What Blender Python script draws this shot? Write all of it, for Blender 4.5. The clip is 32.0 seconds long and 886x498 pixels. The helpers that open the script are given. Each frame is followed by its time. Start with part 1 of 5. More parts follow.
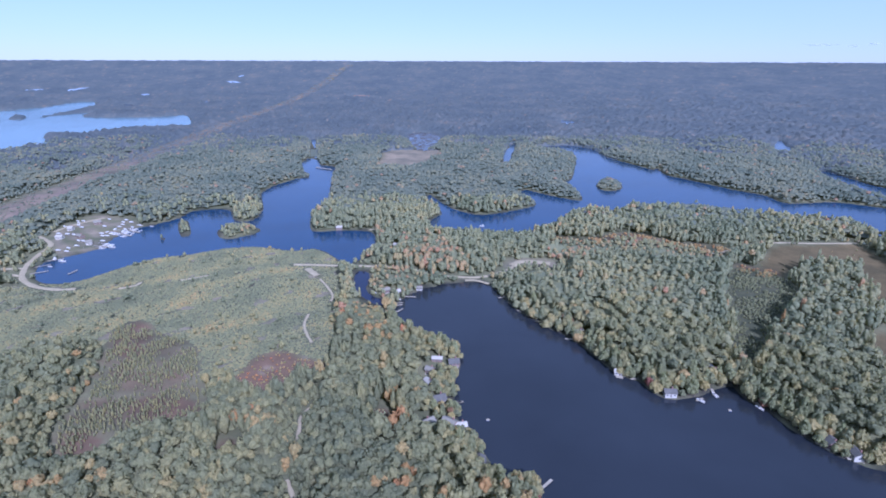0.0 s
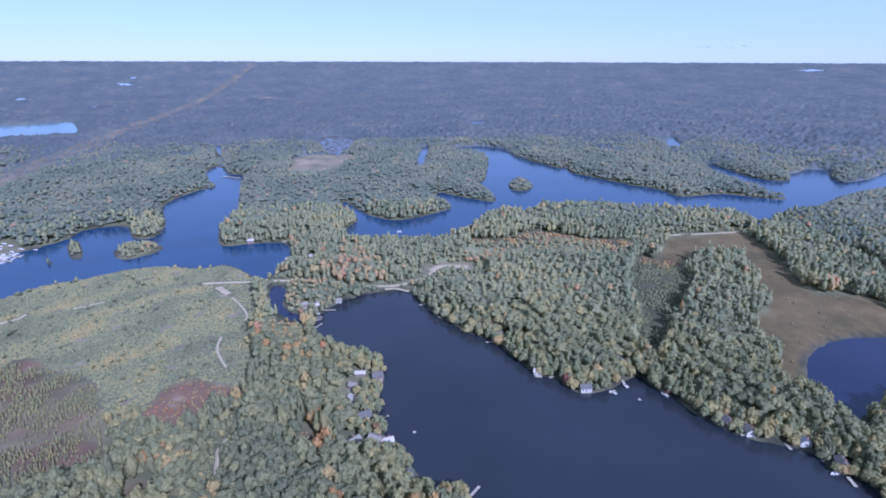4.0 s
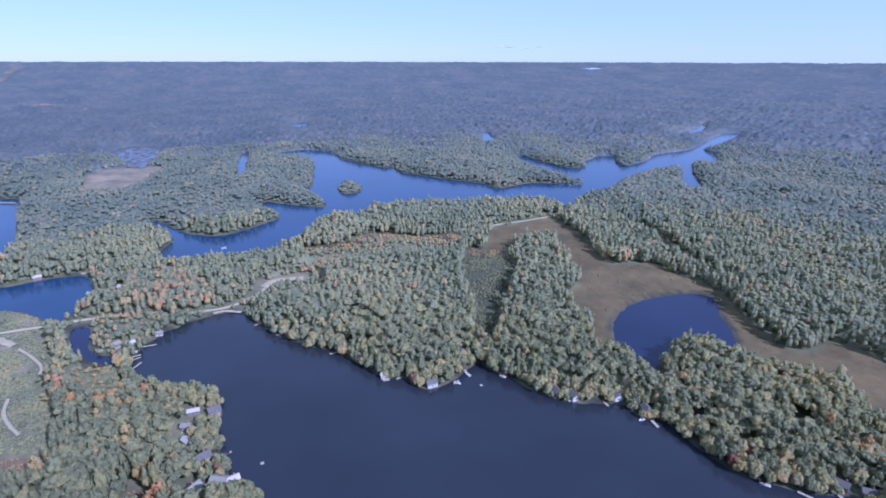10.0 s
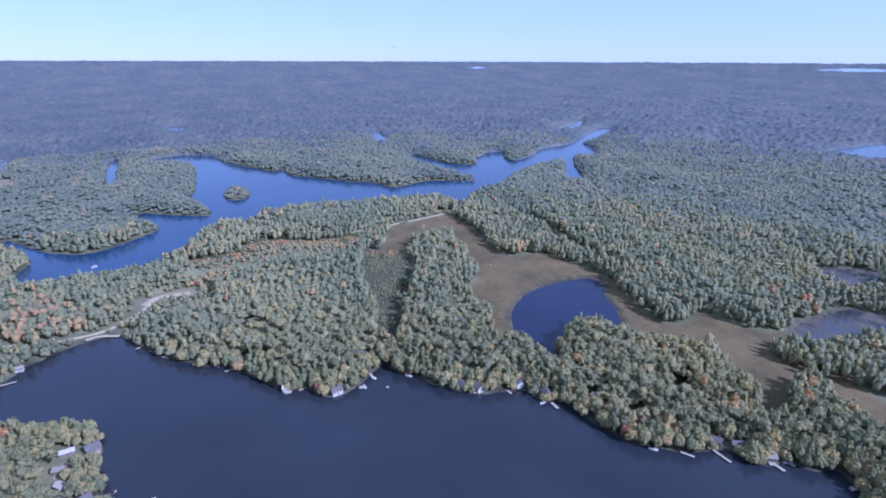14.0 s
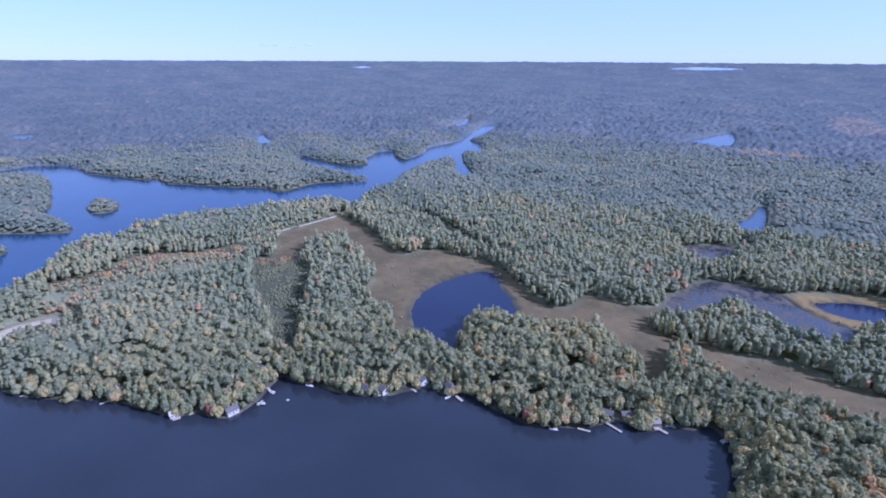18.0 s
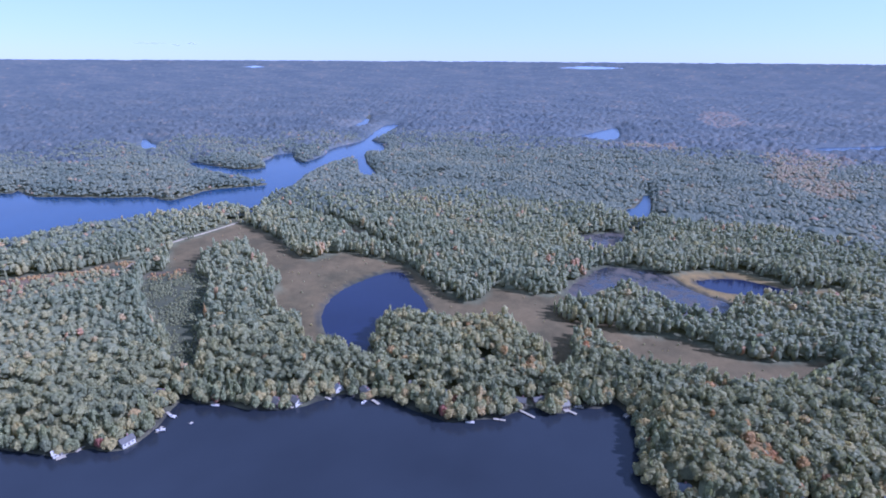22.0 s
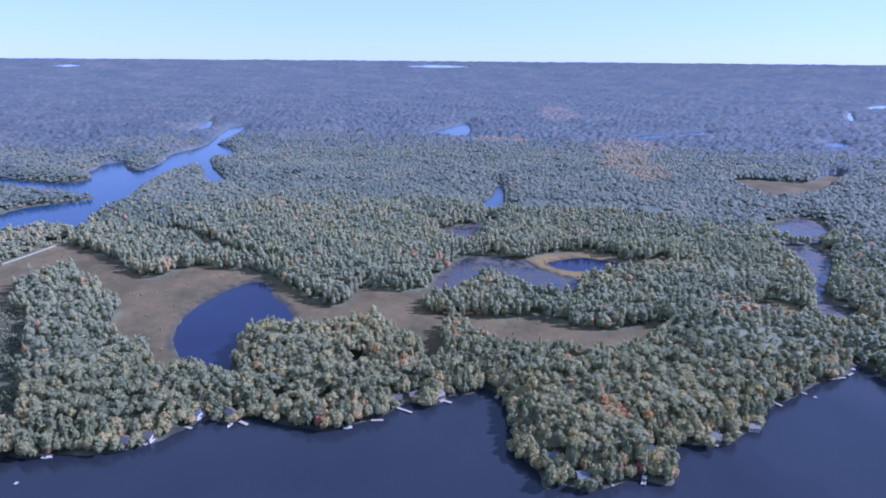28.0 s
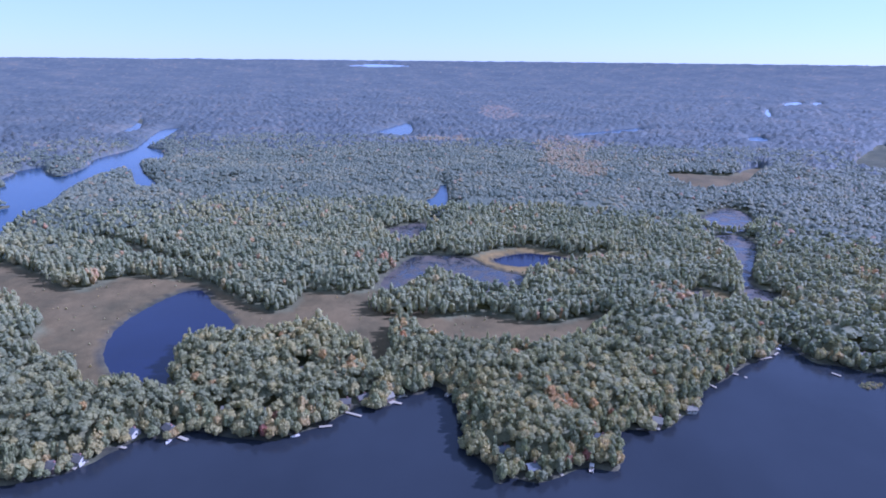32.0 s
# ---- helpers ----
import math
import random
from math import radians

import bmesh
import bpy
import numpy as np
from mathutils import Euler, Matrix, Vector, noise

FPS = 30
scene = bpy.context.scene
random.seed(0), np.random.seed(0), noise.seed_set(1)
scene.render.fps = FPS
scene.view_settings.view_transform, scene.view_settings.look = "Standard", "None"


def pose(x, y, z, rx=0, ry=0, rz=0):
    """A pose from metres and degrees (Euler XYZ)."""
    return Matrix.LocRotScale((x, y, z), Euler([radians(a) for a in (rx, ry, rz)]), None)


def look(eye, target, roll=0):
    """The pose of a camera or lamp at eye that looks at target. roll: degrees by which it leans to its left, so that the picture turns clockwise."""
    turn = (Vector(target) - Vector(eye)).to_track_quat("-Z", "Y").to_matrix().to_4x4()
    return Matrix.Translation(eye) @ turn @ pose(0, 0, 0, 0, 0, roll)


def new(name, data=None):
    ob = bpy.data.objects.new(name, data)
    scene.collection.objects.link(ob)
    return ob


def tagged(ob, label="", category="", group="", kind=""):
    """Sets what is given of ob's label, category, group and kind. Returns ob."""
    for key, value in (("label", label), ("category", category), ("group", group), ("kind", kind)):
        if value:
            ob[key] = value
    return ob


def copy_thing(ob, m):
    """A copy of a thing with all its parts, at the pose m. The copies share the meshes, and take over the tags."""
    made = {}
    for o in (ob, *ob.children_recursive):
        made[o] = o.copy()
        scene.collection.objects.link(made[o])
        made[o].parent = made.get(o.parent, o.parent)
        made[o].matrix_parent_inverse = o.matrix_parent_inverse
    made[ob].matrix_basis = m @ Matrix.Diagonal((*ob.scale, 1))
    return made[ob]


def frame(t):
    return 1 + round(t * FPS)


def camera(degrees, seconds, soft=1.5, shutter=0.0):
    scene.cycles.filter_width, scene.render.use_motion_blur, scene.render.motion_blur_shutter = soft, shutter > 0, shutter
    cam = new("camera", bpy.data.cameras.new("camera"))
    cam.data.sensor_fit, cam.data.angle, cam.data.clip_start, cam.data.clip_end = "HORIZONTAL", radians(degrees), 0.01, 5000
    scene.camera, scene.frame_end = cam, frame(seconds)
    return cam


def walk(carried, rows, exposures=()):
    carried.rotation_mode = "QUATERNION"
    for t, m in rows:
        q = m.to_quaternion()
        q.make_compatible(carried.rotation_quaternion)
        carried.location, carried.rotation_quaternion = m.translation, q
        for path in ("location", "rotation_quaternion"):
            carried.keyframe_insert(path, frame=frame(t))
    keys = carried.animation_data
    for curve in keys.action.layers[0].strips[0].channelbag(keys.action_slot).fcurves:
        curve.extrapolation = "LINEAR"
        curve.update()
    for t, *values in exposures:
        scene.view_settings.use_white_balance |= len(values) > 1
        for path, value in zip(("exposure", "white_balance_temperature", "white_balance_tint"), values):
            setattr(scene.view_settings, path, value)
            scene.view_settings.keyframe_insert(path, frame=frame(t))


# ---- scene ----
EXPOSURES = [(0.0, 1.03, 4480, 40), (6.0, 1.03, 4440, 42), (13.0, 1.09, 4400, 44), (32.0, 1.21, 4350, 48)]
cam = camera(78.95, 32.0, soft=1.8)
# seconds, place in metres, heading, tilt and lean in degrees
ROWS = [
    (0.0, -0.08, 0.14, 209.97, 0.017, -19.329, -0.191),
    (0.5, 0.19, 0.47, 210.96, -0.804, -19.332, -0.189),
    (1.0, 0.47, 0.79, 211.95, -1.848, -19.335, -0.181),
    (1.5, 0.73, 1.11, 212.94, -2.983, -19.339, -0.173),
    (2.0, 0.97, 1.48, 213.90, -4.132, -19.345, -0.165),
    (2.5, 1.18, 1.90, 214.82, -5.283, -19.351, -0.161),
    (3.0, 1.36, 2.35, 215.72, -6.431, -19.356, -0.160),
    (3.5, 1.54, 2.75, 216.69, -7.645, -19.360, -0.159),
    (5.5, 2.41, 3.85, 220.99, -13.605, -19.372, -0.167),
    (6.0, 2.67, 4.12, 221.81, -14.981, -19.377, -0.171),
    (6.5, 2.95, 4.37, 222.27, -16.317, -19.381, -0.168),
    (7.0, 3.24, 4.58, 222.51, -17.622, -19.384, -0.156),
    (7.5, 3.54, 4.76, 222.61, -18.929, -19.387, -0.138),
    (8.0, 3.83, 4.89, 222.60, -20.306, -19.390, -0.119),
    (8.5, 4.14, 4.98, 222.54, -21.838, -19.393, -0.104),
    (9.0, 4.45, 5.03, 222.49, -23.538, -19.396, -0.099),
    (9.5, 4.77, 5.06, 222.45, -25.357, -19.401, -0.105),
    (10.0, 5.10, 5.10, 222.41, -27.245, -19.406, -0.117),
    (10.5, 5.44, 5.17, 222.37, -29.154, -19.412, -0.124),
    (11.0, 5.81, 5.29, 222.32, -31.009, -19.419, -0.128),
    (11.5, 6.23, 5.43, 222.26, -32.719, -19.424, -0.133),
    (12.0, 6.64, 5.56, 222.23, -34.199, -19.430, -0.141),
    (12.5, 7.01, 5.67, 222.22, -35.424, -19.435, -0.150),
    (13.0, 7.27, 5.77, 222.27, -36.479, -19.440, -0.163),
    (13.5, 7.37, 5.85, 222.36, -37.477, -19.444, -0.181),
    (14.0, 7.35, 5.93, 222.45, -38.548, -19.445, -0.203),
    (14.5, 7.42, 6.03, 222.46, -39.775, -19.445, -0.225),
    (16.5, 8.90, 6.53, 221.99, -45.610, -19.441, -0.251),
    (17.0, 9.36, 6.67, 221.82, -47.159, -19.442, -0.255),
    (17.5, 9.82, 6.83, 221.63, -48.650, -19.442, -0.260),
    (18.0, 10.22, 6.98, 221.48, -50.121, -19.443, -0.268),
    (18.5, 10.55, 7.09, 221.38, -51.655, -19.446, -0.284),
    (19.0, 10.82, 7.14, 221.33, -53.281, -19.450, -0.304),
    (19.5, 11.06, 7.14, 221.30, -54.950, -19.453, -0.324),
    (20.0, 11.29, 7.12, 221.27, -56.518, -19.453, -0.338),
    (20.5, 11.51, 7.14, 221.24, -57.858, -19.452, -0.343),
    (21.0, 11.71, 7.23, 221.22, -58.922, -19.451, -0.343),
    (21.5, 11.90, 7.39, 221.20, -59.742, -19.449, -0.343),
    (22.0, 12.07, 7.58, 221.18, -60.402, -19.447, -0.348),
    (22.5, 12.23, 7.74, 221.16, -61.048, -19.448, -0.359),
    (23.0, 12.39, 7.80, 221.12, -61.858, -19.450, -0.375),
    (23.5, 12.54, 7.76, 221.08, -62.954, -19.453, -0.390),
    (24.0, 12.67, 7.64, 221.03, -64.281, -19.455, -0.403),
    (24.5, 12.79, 7.50, 220.98, -65.724, -19.454, -0.413),
    (25.0, 12.92, 7.41, 220.92, -67.158, -19.453, -0.425),
    (25.5, 13.15, 7.37, 220.81, -68.516, -19.452, -0.439),
    (27.5, 14.63, 7.20, 220.17, -74.084, -19.457, -0.472),
    (28.0, 15.08, 7.08, 219.96, -75.508, -19.457, -0.472),
    (28.5, 15.55, 6.90, 219.71, -76.880, -19.457, -0.477),
    (29.0, 15.98, 6.73, 219.51, -78.048, -19.457, -0.491),
    (29.5, 16.31, 6.59, 219.36, -78.948, -19.457, -0.509),
    (30.0, 16.55, 6.47, 219.27, -79.586, -19.458, -0.526),
    (30.5, 16.72, 6.39, 219.22, -80.057, -19.459, -0.539),
    (31.0, 16.87, 6.34, 219.17, -80.477, -19.459, -0.550),
    (31.5, 17.04, 6.31, 219.09, -80.943, -19.460, -0.559),
    (32.0, 17.25, 6.29, 218.98, -81.518, -19.460, -0.569),
]
walk(cam, [(t, pose(x, y, z, 0, 0, yaw) @ pose(0, 0, 0, 90 + tilt, 0, 0) @ pose(0, 0, 0, 0, 0, -lean)) for t, x, y, z, yaw, tilt, lean in ROWS], EXPOSURES)

# ---------------------------------------------------------------- light
SUN_AZ, SUN_EL = 158.0, 36.0      # degrees; azimuth counted clockwise from +y
world = bpy.data.worlds.new("sky")
scene.world = world
world.use_nodes = True
wn = world.node_tree
wn.nodes.clear()
sky = wn.nodes.new("ShaderNodeTexSky")
sky.sky_type, sky.sun_disc = "NISHITA", False
sky.sun_elevation, sky.sun_rotation = radians(SUN_EL), radians(SUN_AZ)
sky.altitude, sky.air_density, sky.dust_density, sky.ozone_density = 300.0, 1.0, 0.1, 2.5
wb = wn.nodes.new("ShaderNodeBackground")
wb.inputs["Strength"].default_value = 0.084
wo = wn.nodes.new("ShaderNodeOutputWorld")
haze = wn.nodes.new("ShaderNodeMix")          # thin even haze over the whole sky
haze.data_type = "RGBA"
haze.inputs[0].default_value = 0.78
haze.inputs[7].default_value = (3.05, 3.64, 3.54, 1)
wn.links.new(sky.outputs[0], haze.inputs[6])
wn.links.new(haze.outputs[2], wb.inputs[0])
wn.links.new(wb.outputs[0], wo.inputs[0])
lamp = bpy.data.lights.new("sun", "SUN")
lamp.energy, lamp.angle, lamp.color = 2.8, radians(0.6), (1.0, 0.96, 0.89)
sun = new("sun", lamp)
az, el = radians(SUN_AZ), radians(SUN_EL)
sun.matrix_world = look((math.sin(az) * math.cos(el) * 900, math.cos(az) * math.cos(el) * 900, math.sin(el) * 900), (0, 0, 0))

# ---------------------------------------------------------------- materials
def mat(name, rough=0.8, spec=0.2, metal=0.0):
    m = bpy.data.materials.new(name)
    m.use_nodes = True
    n = m.node_tree.nodes
    b = n["Principled BSDF"]
    b.inputs["Roughness"].default_value, b.inputs["Metallic"].default_value = rough, metal
    b.inputs["Specular IOR Level"].default_value = spec
    return m, m.node_tree, b


def ramp(nt, stops):
    r = nt.nodes.new("ShaderNodeValToRGB")
    e = r.color_ramp.elements
    while len(e) < len(stops):
        e.new(0.5)
    for k, (p, c) in zip(e, stops):
        k.position, k.color = p, (*c, 1)
    return r


def noise_node(nt, scale, detail=4.0, rough=0.55, coords=None):
    n = nt.nodes.new("ShaderNodeTexNoise")
    n.inputs["Scale"].default_value, n.inputs["Detail"].default_value, n.inputs["Roughness"].default_value = scale, detail, rough
    if coords is None:
        coords = nt.nodes.new("ShaderNodeTexCoord").outputs["Object"]
    nt.links.new(coords, n.inputs["Vector"])
    return n


def mix(nt, fac, a, b, mode="MIX"):
    m = nt.nodes.new("ShaderNodeMix")
    m.data_type, m.blend_type = "RGBA", mode
    for sock, v in ((m.inputs[0], fac), (m.inputs[6], a), (m.inputs[7], b)):
        if isinstance(v, (int, float)):
            sock.default_value = v
        elif isinstance(v, tuple):
            sock.default_value = (*v, 1)
        else:
            nt.links.new(v, sock)
    return m.outputs[2]


def bump(nt, b, height, strength=0.5, distance=0.1):
    k = nt.nodes.new("ShaderNodeBump")
    k.inputs["Strength"].default_value, k.inputs["Distance"].default_value = strength, distance
    nt.links.new(height, k.inputs["Height"])
    nt.links.new(k.outputs[0], b.inputs["Normal"])


def grainy(name, c1, c2, scale, rough=0.85, spec=0.2, bump_s=0.0, bump_d=0.05, fine=None, metal=0.0):
    """A surface of two tones with coarse patches and fine grain."""
    m, nt, b = mat(name, rough, spec, metal)
    co = nt.nodes.new("ShaderNodeTexCoord").outputs["Object"]
    n1, n2 = noise_node(nt, scale, 3, 0.6, co), noise_node(nt, fine or scale * 9, 4, 0.65, co)
    r = ramp(nt, ((0.3, c1), (0.7, c2)))
    nt.links.new(mix(nt, 0.45, n1.outputs[0], n2.outputs[0]), r.inputs[0])
    nt.links.new(r.outputs[0], b.inputs["Base Color"])
    if bump_s:
        bump(nt, b, n2.outputs[0], bump_s, bump_d)
    return m


def leaf_mat(name, stops, source, deep=1.0, thin_share=0.42, wax=0.6, relief=2.0):
    """Foliage: a hue for every tree, mottled within the crown."""
    m, nt, b = mat(name, 0.62, wax)
    if source == "attribute":
        a = nt.nodes.new("ShaderNodeAttribute")
        a.attribute_name = "tint"
        fac = a.outputs["Fac"]
    else:
        fac = nt.nodes.new("ShaderNodeObjectInfo").outputs["Random"]
    r = ramp(nt, stops)
    nt.links.new(fac, r.inputs[0])
    co = nt.nodes.new("ShaderNodeNewGeometry").outputs["Position"]
    n1, n2 = noise_node(nt, 0.9, 4, 0.75, co), noise_node(nt, 2.8, 3, 0.75, co)
    # random leaf tones, with the shade between leaf clumps painted in
    mot = ramp(nt, [(p, tuple(1 + deep * q for q in c)) for p, c in ((0.36, (-0.36, -0.34, -0.33)), (0.5, (0.0, 0.0, 0.0)), (0.64, (0.36, 0.33, 0.27)))])
    nt.links.new(mix(nt, 0.5, n1.outputs[0], n2.outputs[0]), mot.inputs[0])
    col = mix(nt, 1.0, r.outputs[0], mot.outputs[0], "MULTIPLY")
    nt.links.new(col, b.inputs["Base Color"])
    bump(nt, b, mix(nt, 0.4, n1.outputs[0], n2.outputs[0]), 1.0, relief)
    thin = nt.nodes.new("ShaderNodeBsdfTranslucent")     # light comes through the leaves
    nt.links.new(mix(nt, 1.0, col, (1.0, 1.0, 0.75), "MULTIPLY"), thin.inputs[0])
    both = nt.nodes.new("ShaderNodeMixShader")
    both.inputs[0].default_value = thin_share
    nt.links.new(b.outputs[0], both.inputs[1])
    nt.links.new(thin.outputs[0], both.inputs[2])
    nt.links.new(both.outputs[0], nt.nodes["Material Output"].inputs[0])
    return m


# aerial haze put into the leaf colours: brighter throughout, bluer ring by ring outwards
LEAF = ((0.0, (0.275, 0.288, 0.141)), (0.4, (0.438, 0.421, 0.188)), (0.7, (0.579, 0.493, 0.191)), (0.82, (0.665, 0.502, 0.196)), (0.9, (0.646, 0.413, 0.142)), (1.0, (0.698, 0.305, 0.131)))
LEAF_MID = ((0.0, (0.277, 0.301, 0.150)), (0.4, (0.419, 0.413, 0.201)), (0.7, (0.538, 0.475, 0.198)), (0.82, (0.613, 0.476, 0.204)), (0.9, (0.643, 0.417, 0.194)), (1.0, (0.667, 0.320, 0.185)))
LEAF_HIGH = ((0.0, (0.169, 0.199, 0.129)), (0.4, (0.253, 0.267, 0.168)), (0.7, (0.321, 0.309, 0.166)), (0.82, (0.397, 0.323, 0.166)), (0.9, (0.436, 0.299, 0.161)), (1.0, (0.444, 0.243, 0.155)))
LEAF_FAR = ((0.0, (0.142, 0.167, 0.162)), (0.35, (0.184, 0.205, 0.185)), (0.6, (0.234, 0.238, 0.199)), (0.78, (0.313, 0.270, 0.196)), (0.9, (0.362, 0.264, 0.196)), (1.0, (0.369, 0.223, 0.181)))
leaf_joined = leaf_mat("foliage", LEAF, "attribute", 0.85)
leaf_mid = leaf_mat("hazed_mid_foliage", LEAF_MID, "attribute", 0.55)
leaf_high = leaf_mat("hazed_high_foliage", LEAF_HIGH, "attribute", 0.3, wax=0.35, relief=1.1)
leaf_far = leaf_mat("hazed_far_foliage", LEAF_FAR, "attribute", 0.2, wax=0.12, relief=0.9)
PINE = ((0.0, (0.299, 0.307, 0.151)), (0.5, (0.360, 0.366, 0.164)), (1.0, (0.417, 0.420, 0.179)))
OAK = ((0.0, (0.415, 0.391, 0.164)), (0.5, (0.511, 0.452, 0.183)), (0.85, (0.585, 0.483, 0.183)), (1.0, (0.640, 0.465, 0.183)))
MAPLE = ((0.0, (0.370, 0.255, 0.110)), (0.5, (0.385, 0.205, 0.100)), (1.0, (0.390, 0.155, 0.095)))
leaf_pine, leaf_oak, leaf_maple = leaf_mat("pine_needles", PINE, "object"), leaf_mat("oak_leaves", OAK, "object"), leaf_mat("maple_leaves", MAPLE, "object")
bark = grainy("bark", (0.07, 0.055, 0.045), (0.16, 0.13, 0.11), 1.5, 0.9, 0.1, 0.6, 0.05)


def water_mat(name, deep, rough, amp):
    m, nt, b = mat(name, rough, 0.5)
    b.inputs["IOR"].default_value = 1.333
    co = nt.nodes.new("ShaderNodeTexCoord").outputs["Object"]
    n0 = noise_node(nt, 0.012, 3, 0.5, co)
    r = ramp(nt, ((0.3, tuple(0.85 * c for c in deep)), (0.7, tuple(1.15 * c for c in deep))))
    nt.links.new(n0.outputs[0], r.inputs[0])
    nt.links.new(r.outputs[0], b.inputs["Base Color"])
    n1 = noise_node(nt, 0.9, 3, 0.6, co)
    bump(nt, b, n1.outputs[0], amp, 0.25)
    return m


water = water_mat("lake_water", (0.023, 0.027, 0.031), 0.1, 0.22)
dark_water = water_mat("dark_pond_water", (0.013, 0.018, 0.040), 0.1, 0.2)
# farther lakes and ponds: the sky's reflection is put into the base colours
blue_water = water_mat("blue_lake_water", (0.016, 0.043, 0.086), 0.1, 0.25)
wide_water = water_mat("sky_tinted_lake_water", (0.120, 0.200, 0.215), 0.15, 0.2)
pale_water = water_mat("sky_tinted_pond_water", (0.030, 0.055, 0.085), 0.15, 0.2)
sky_glare_water = water_mat("sky_glare_far_water", (0.30, 0.36, 0.40), 0.2, 0.2)
shallow, snt, sb = mat("shallow_marsh_water", 0.3, 0.45)
sco = snt.nodes.new("ShaderNodeTexCoord").outputs["Object"]
sn1, sn2 = noise_node(snt, 0.06, 5, 0.65, sco), noise_node(snt, 0.5, 4, 0.7, sco)
sr = ramp(snt, ((0.38, (0.022, 0.030, 0.042)), (0.48, (0.052, 0.050, 0.042)), (0.58, (0.105, 0.084, 0.054))))
snt.links.new(mix(snt, 0.35, sn1.outputs[0], sn2.outputs[0]), sr.inputs[0])
snt.links.new(sr.outputs[0], sb.inputs["Base Color"])
sq = ramp(snt, ((0.45, (0.15, 0.15, 0.15)), (0.6, (0.8, 0.8, 0.8))))
snt.links.new(sn1.outputs[0], sq.inputs[0])
snt.links.new(sq.outputs[0], sb.inputs["Roughness"])
gravel = grainy("pale_gravel", (0.30, 0.246, 0.140), (0.43, 0.358, 0.215), 0.25, 0.95, 0.1, 0.3, 0.03)


def ground_mat():
    """Leaf litter, tan sedge, rusty bog, grey marsh, gold reeds and a painted shore shade, by the masks of the ground
    sheet.
    """
    m, nt, b = mat("ground_cover", 0.95, 0.1)
    co = nt.nodes.new("ShaderNodeNewGeometry").outputs["Position"]
    big, mid, fine = noise_node(nt, 0.02, 4, 0.6, co), noise_node(nt, 0.12, 4, 0.65, co), noise_node(nt, 0.9, 4, 0.7, co)
    both = mix(nt, 0.5, mid.outputs[0], fine.outputs[0])

    def tone(c1, c2):
        r = ramp(nt, ((0.32, c1), (0.68, c2)))
        nt.links.new(both, r.inputs[0])
        return r.outputs[0]
    col = tone((0.112, 0.118, 0.060), (0.186, 0.176, 0.094))
    for key, c1, c2 in (("meadow", (0.094, 0.074, 0.034), (0.160, 0.124, 0.057)), ("bog", (0.116, 0.077, 0.046), (0.180, 0.122, 0.074)),
                        ("grey", (0.056, 0.060, 0.031), (0.098, 0.098, 0.054)), ("reed", (0.150, 0.110, 0.040), (0.238, 0.172, 0.064)),
                        ("cleared", (0.185, 0.138, 0.102), (0.268, 0.202, 0.148)), ("bank", (0.19, 0.155, 0.10), (0.31, 0.255, 0.175)), ("shore_shade", (0.040, 0.040, 0.028), (0.085, 0.080, 0.056))):
        a = nt.nodes.new("ShaderNodeAttribute")
        a.attribute_name = key
        w = nt.nodes.new("ShaderNodeMath")
        w.operation, w.use_clamp = "MULTIPLY_ADD", True
        nt.links.new(a.outputs["Fac"], w.inputs[0])
        w.inputs[1].default_value = 1.0
        w.inputs[2].default_value = 0.0
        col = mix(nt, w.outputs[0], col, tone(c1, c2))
    sw = ramp(nt, ((0.32, (0.7, 0.74, 0.74)), (0.68, (1.3, 1.22, 1.15))))
    nt.links.new(big.outputs[0], sw.inputs[0])
    nt.links.new(mix(nt, 1.0, col, sw.outputs[0], "MULTIPLY"), b.inputs["Base Color"])
    bump(nt, b, fine.outputs[0], 0.6, 0.3)
    return m


ground_m = ground_mat()

# ---------------------------------------------------------------- the plan, in metres
# main lake, shore by shore
LAKE_WEST = [(50, 219), (36, 226), (29, 234), (26, 243), (17, 262), (10, 278), (8, 296), (8, 320), (13, 344), (10, 359), (2, 371), (-17, 381), (-31, 396), (-42, 415), (-43, 435), (-38, 457), (-26, 474), (-12, 486), (9, 495), (33, 498), (47, 490), (53, 470), (65, 436), (84, 406)]
LAKE_NORTH = [(102, 383), (116, 351), (125, 330), (137, 322), (142, 306), (152, 301), (170, 305), (186, 313), (198, 317), (200, 299), (206, 291), (211, 270), (219, 253), (232, 240), (247, 232), (257, 224), (258, 211), (268, 198), (266, 180), (266, 160), (267, 146), (276, 135), (283, 125), (296, 115), (309, 104), (308, 92), (316, 83), (326, 80)]
LAKE_EAST = [(329, 67), (340, 60), (334, 49), (324, 42), (293, 33), (280, 30), (266, 16), (255, 10), (260, 3), (258, -13), (267, -27), (274, -37), (275, -56), (283, -60), (297, -61), (311, -65), (317, -91), (331, -104), (343, -120), (364, -127), (387, -153), (402, -166), (428, -199), (444, -211), (440, -218), (420, -225), (416, -246), (410, -270)]
LAKE_SOUTH = [(420, -340), (460, -460), (390, -600), (200, -660), (0, -560), (-110, -360), (-100, -130), (-40, 14), (8, 126), (40, 182)]
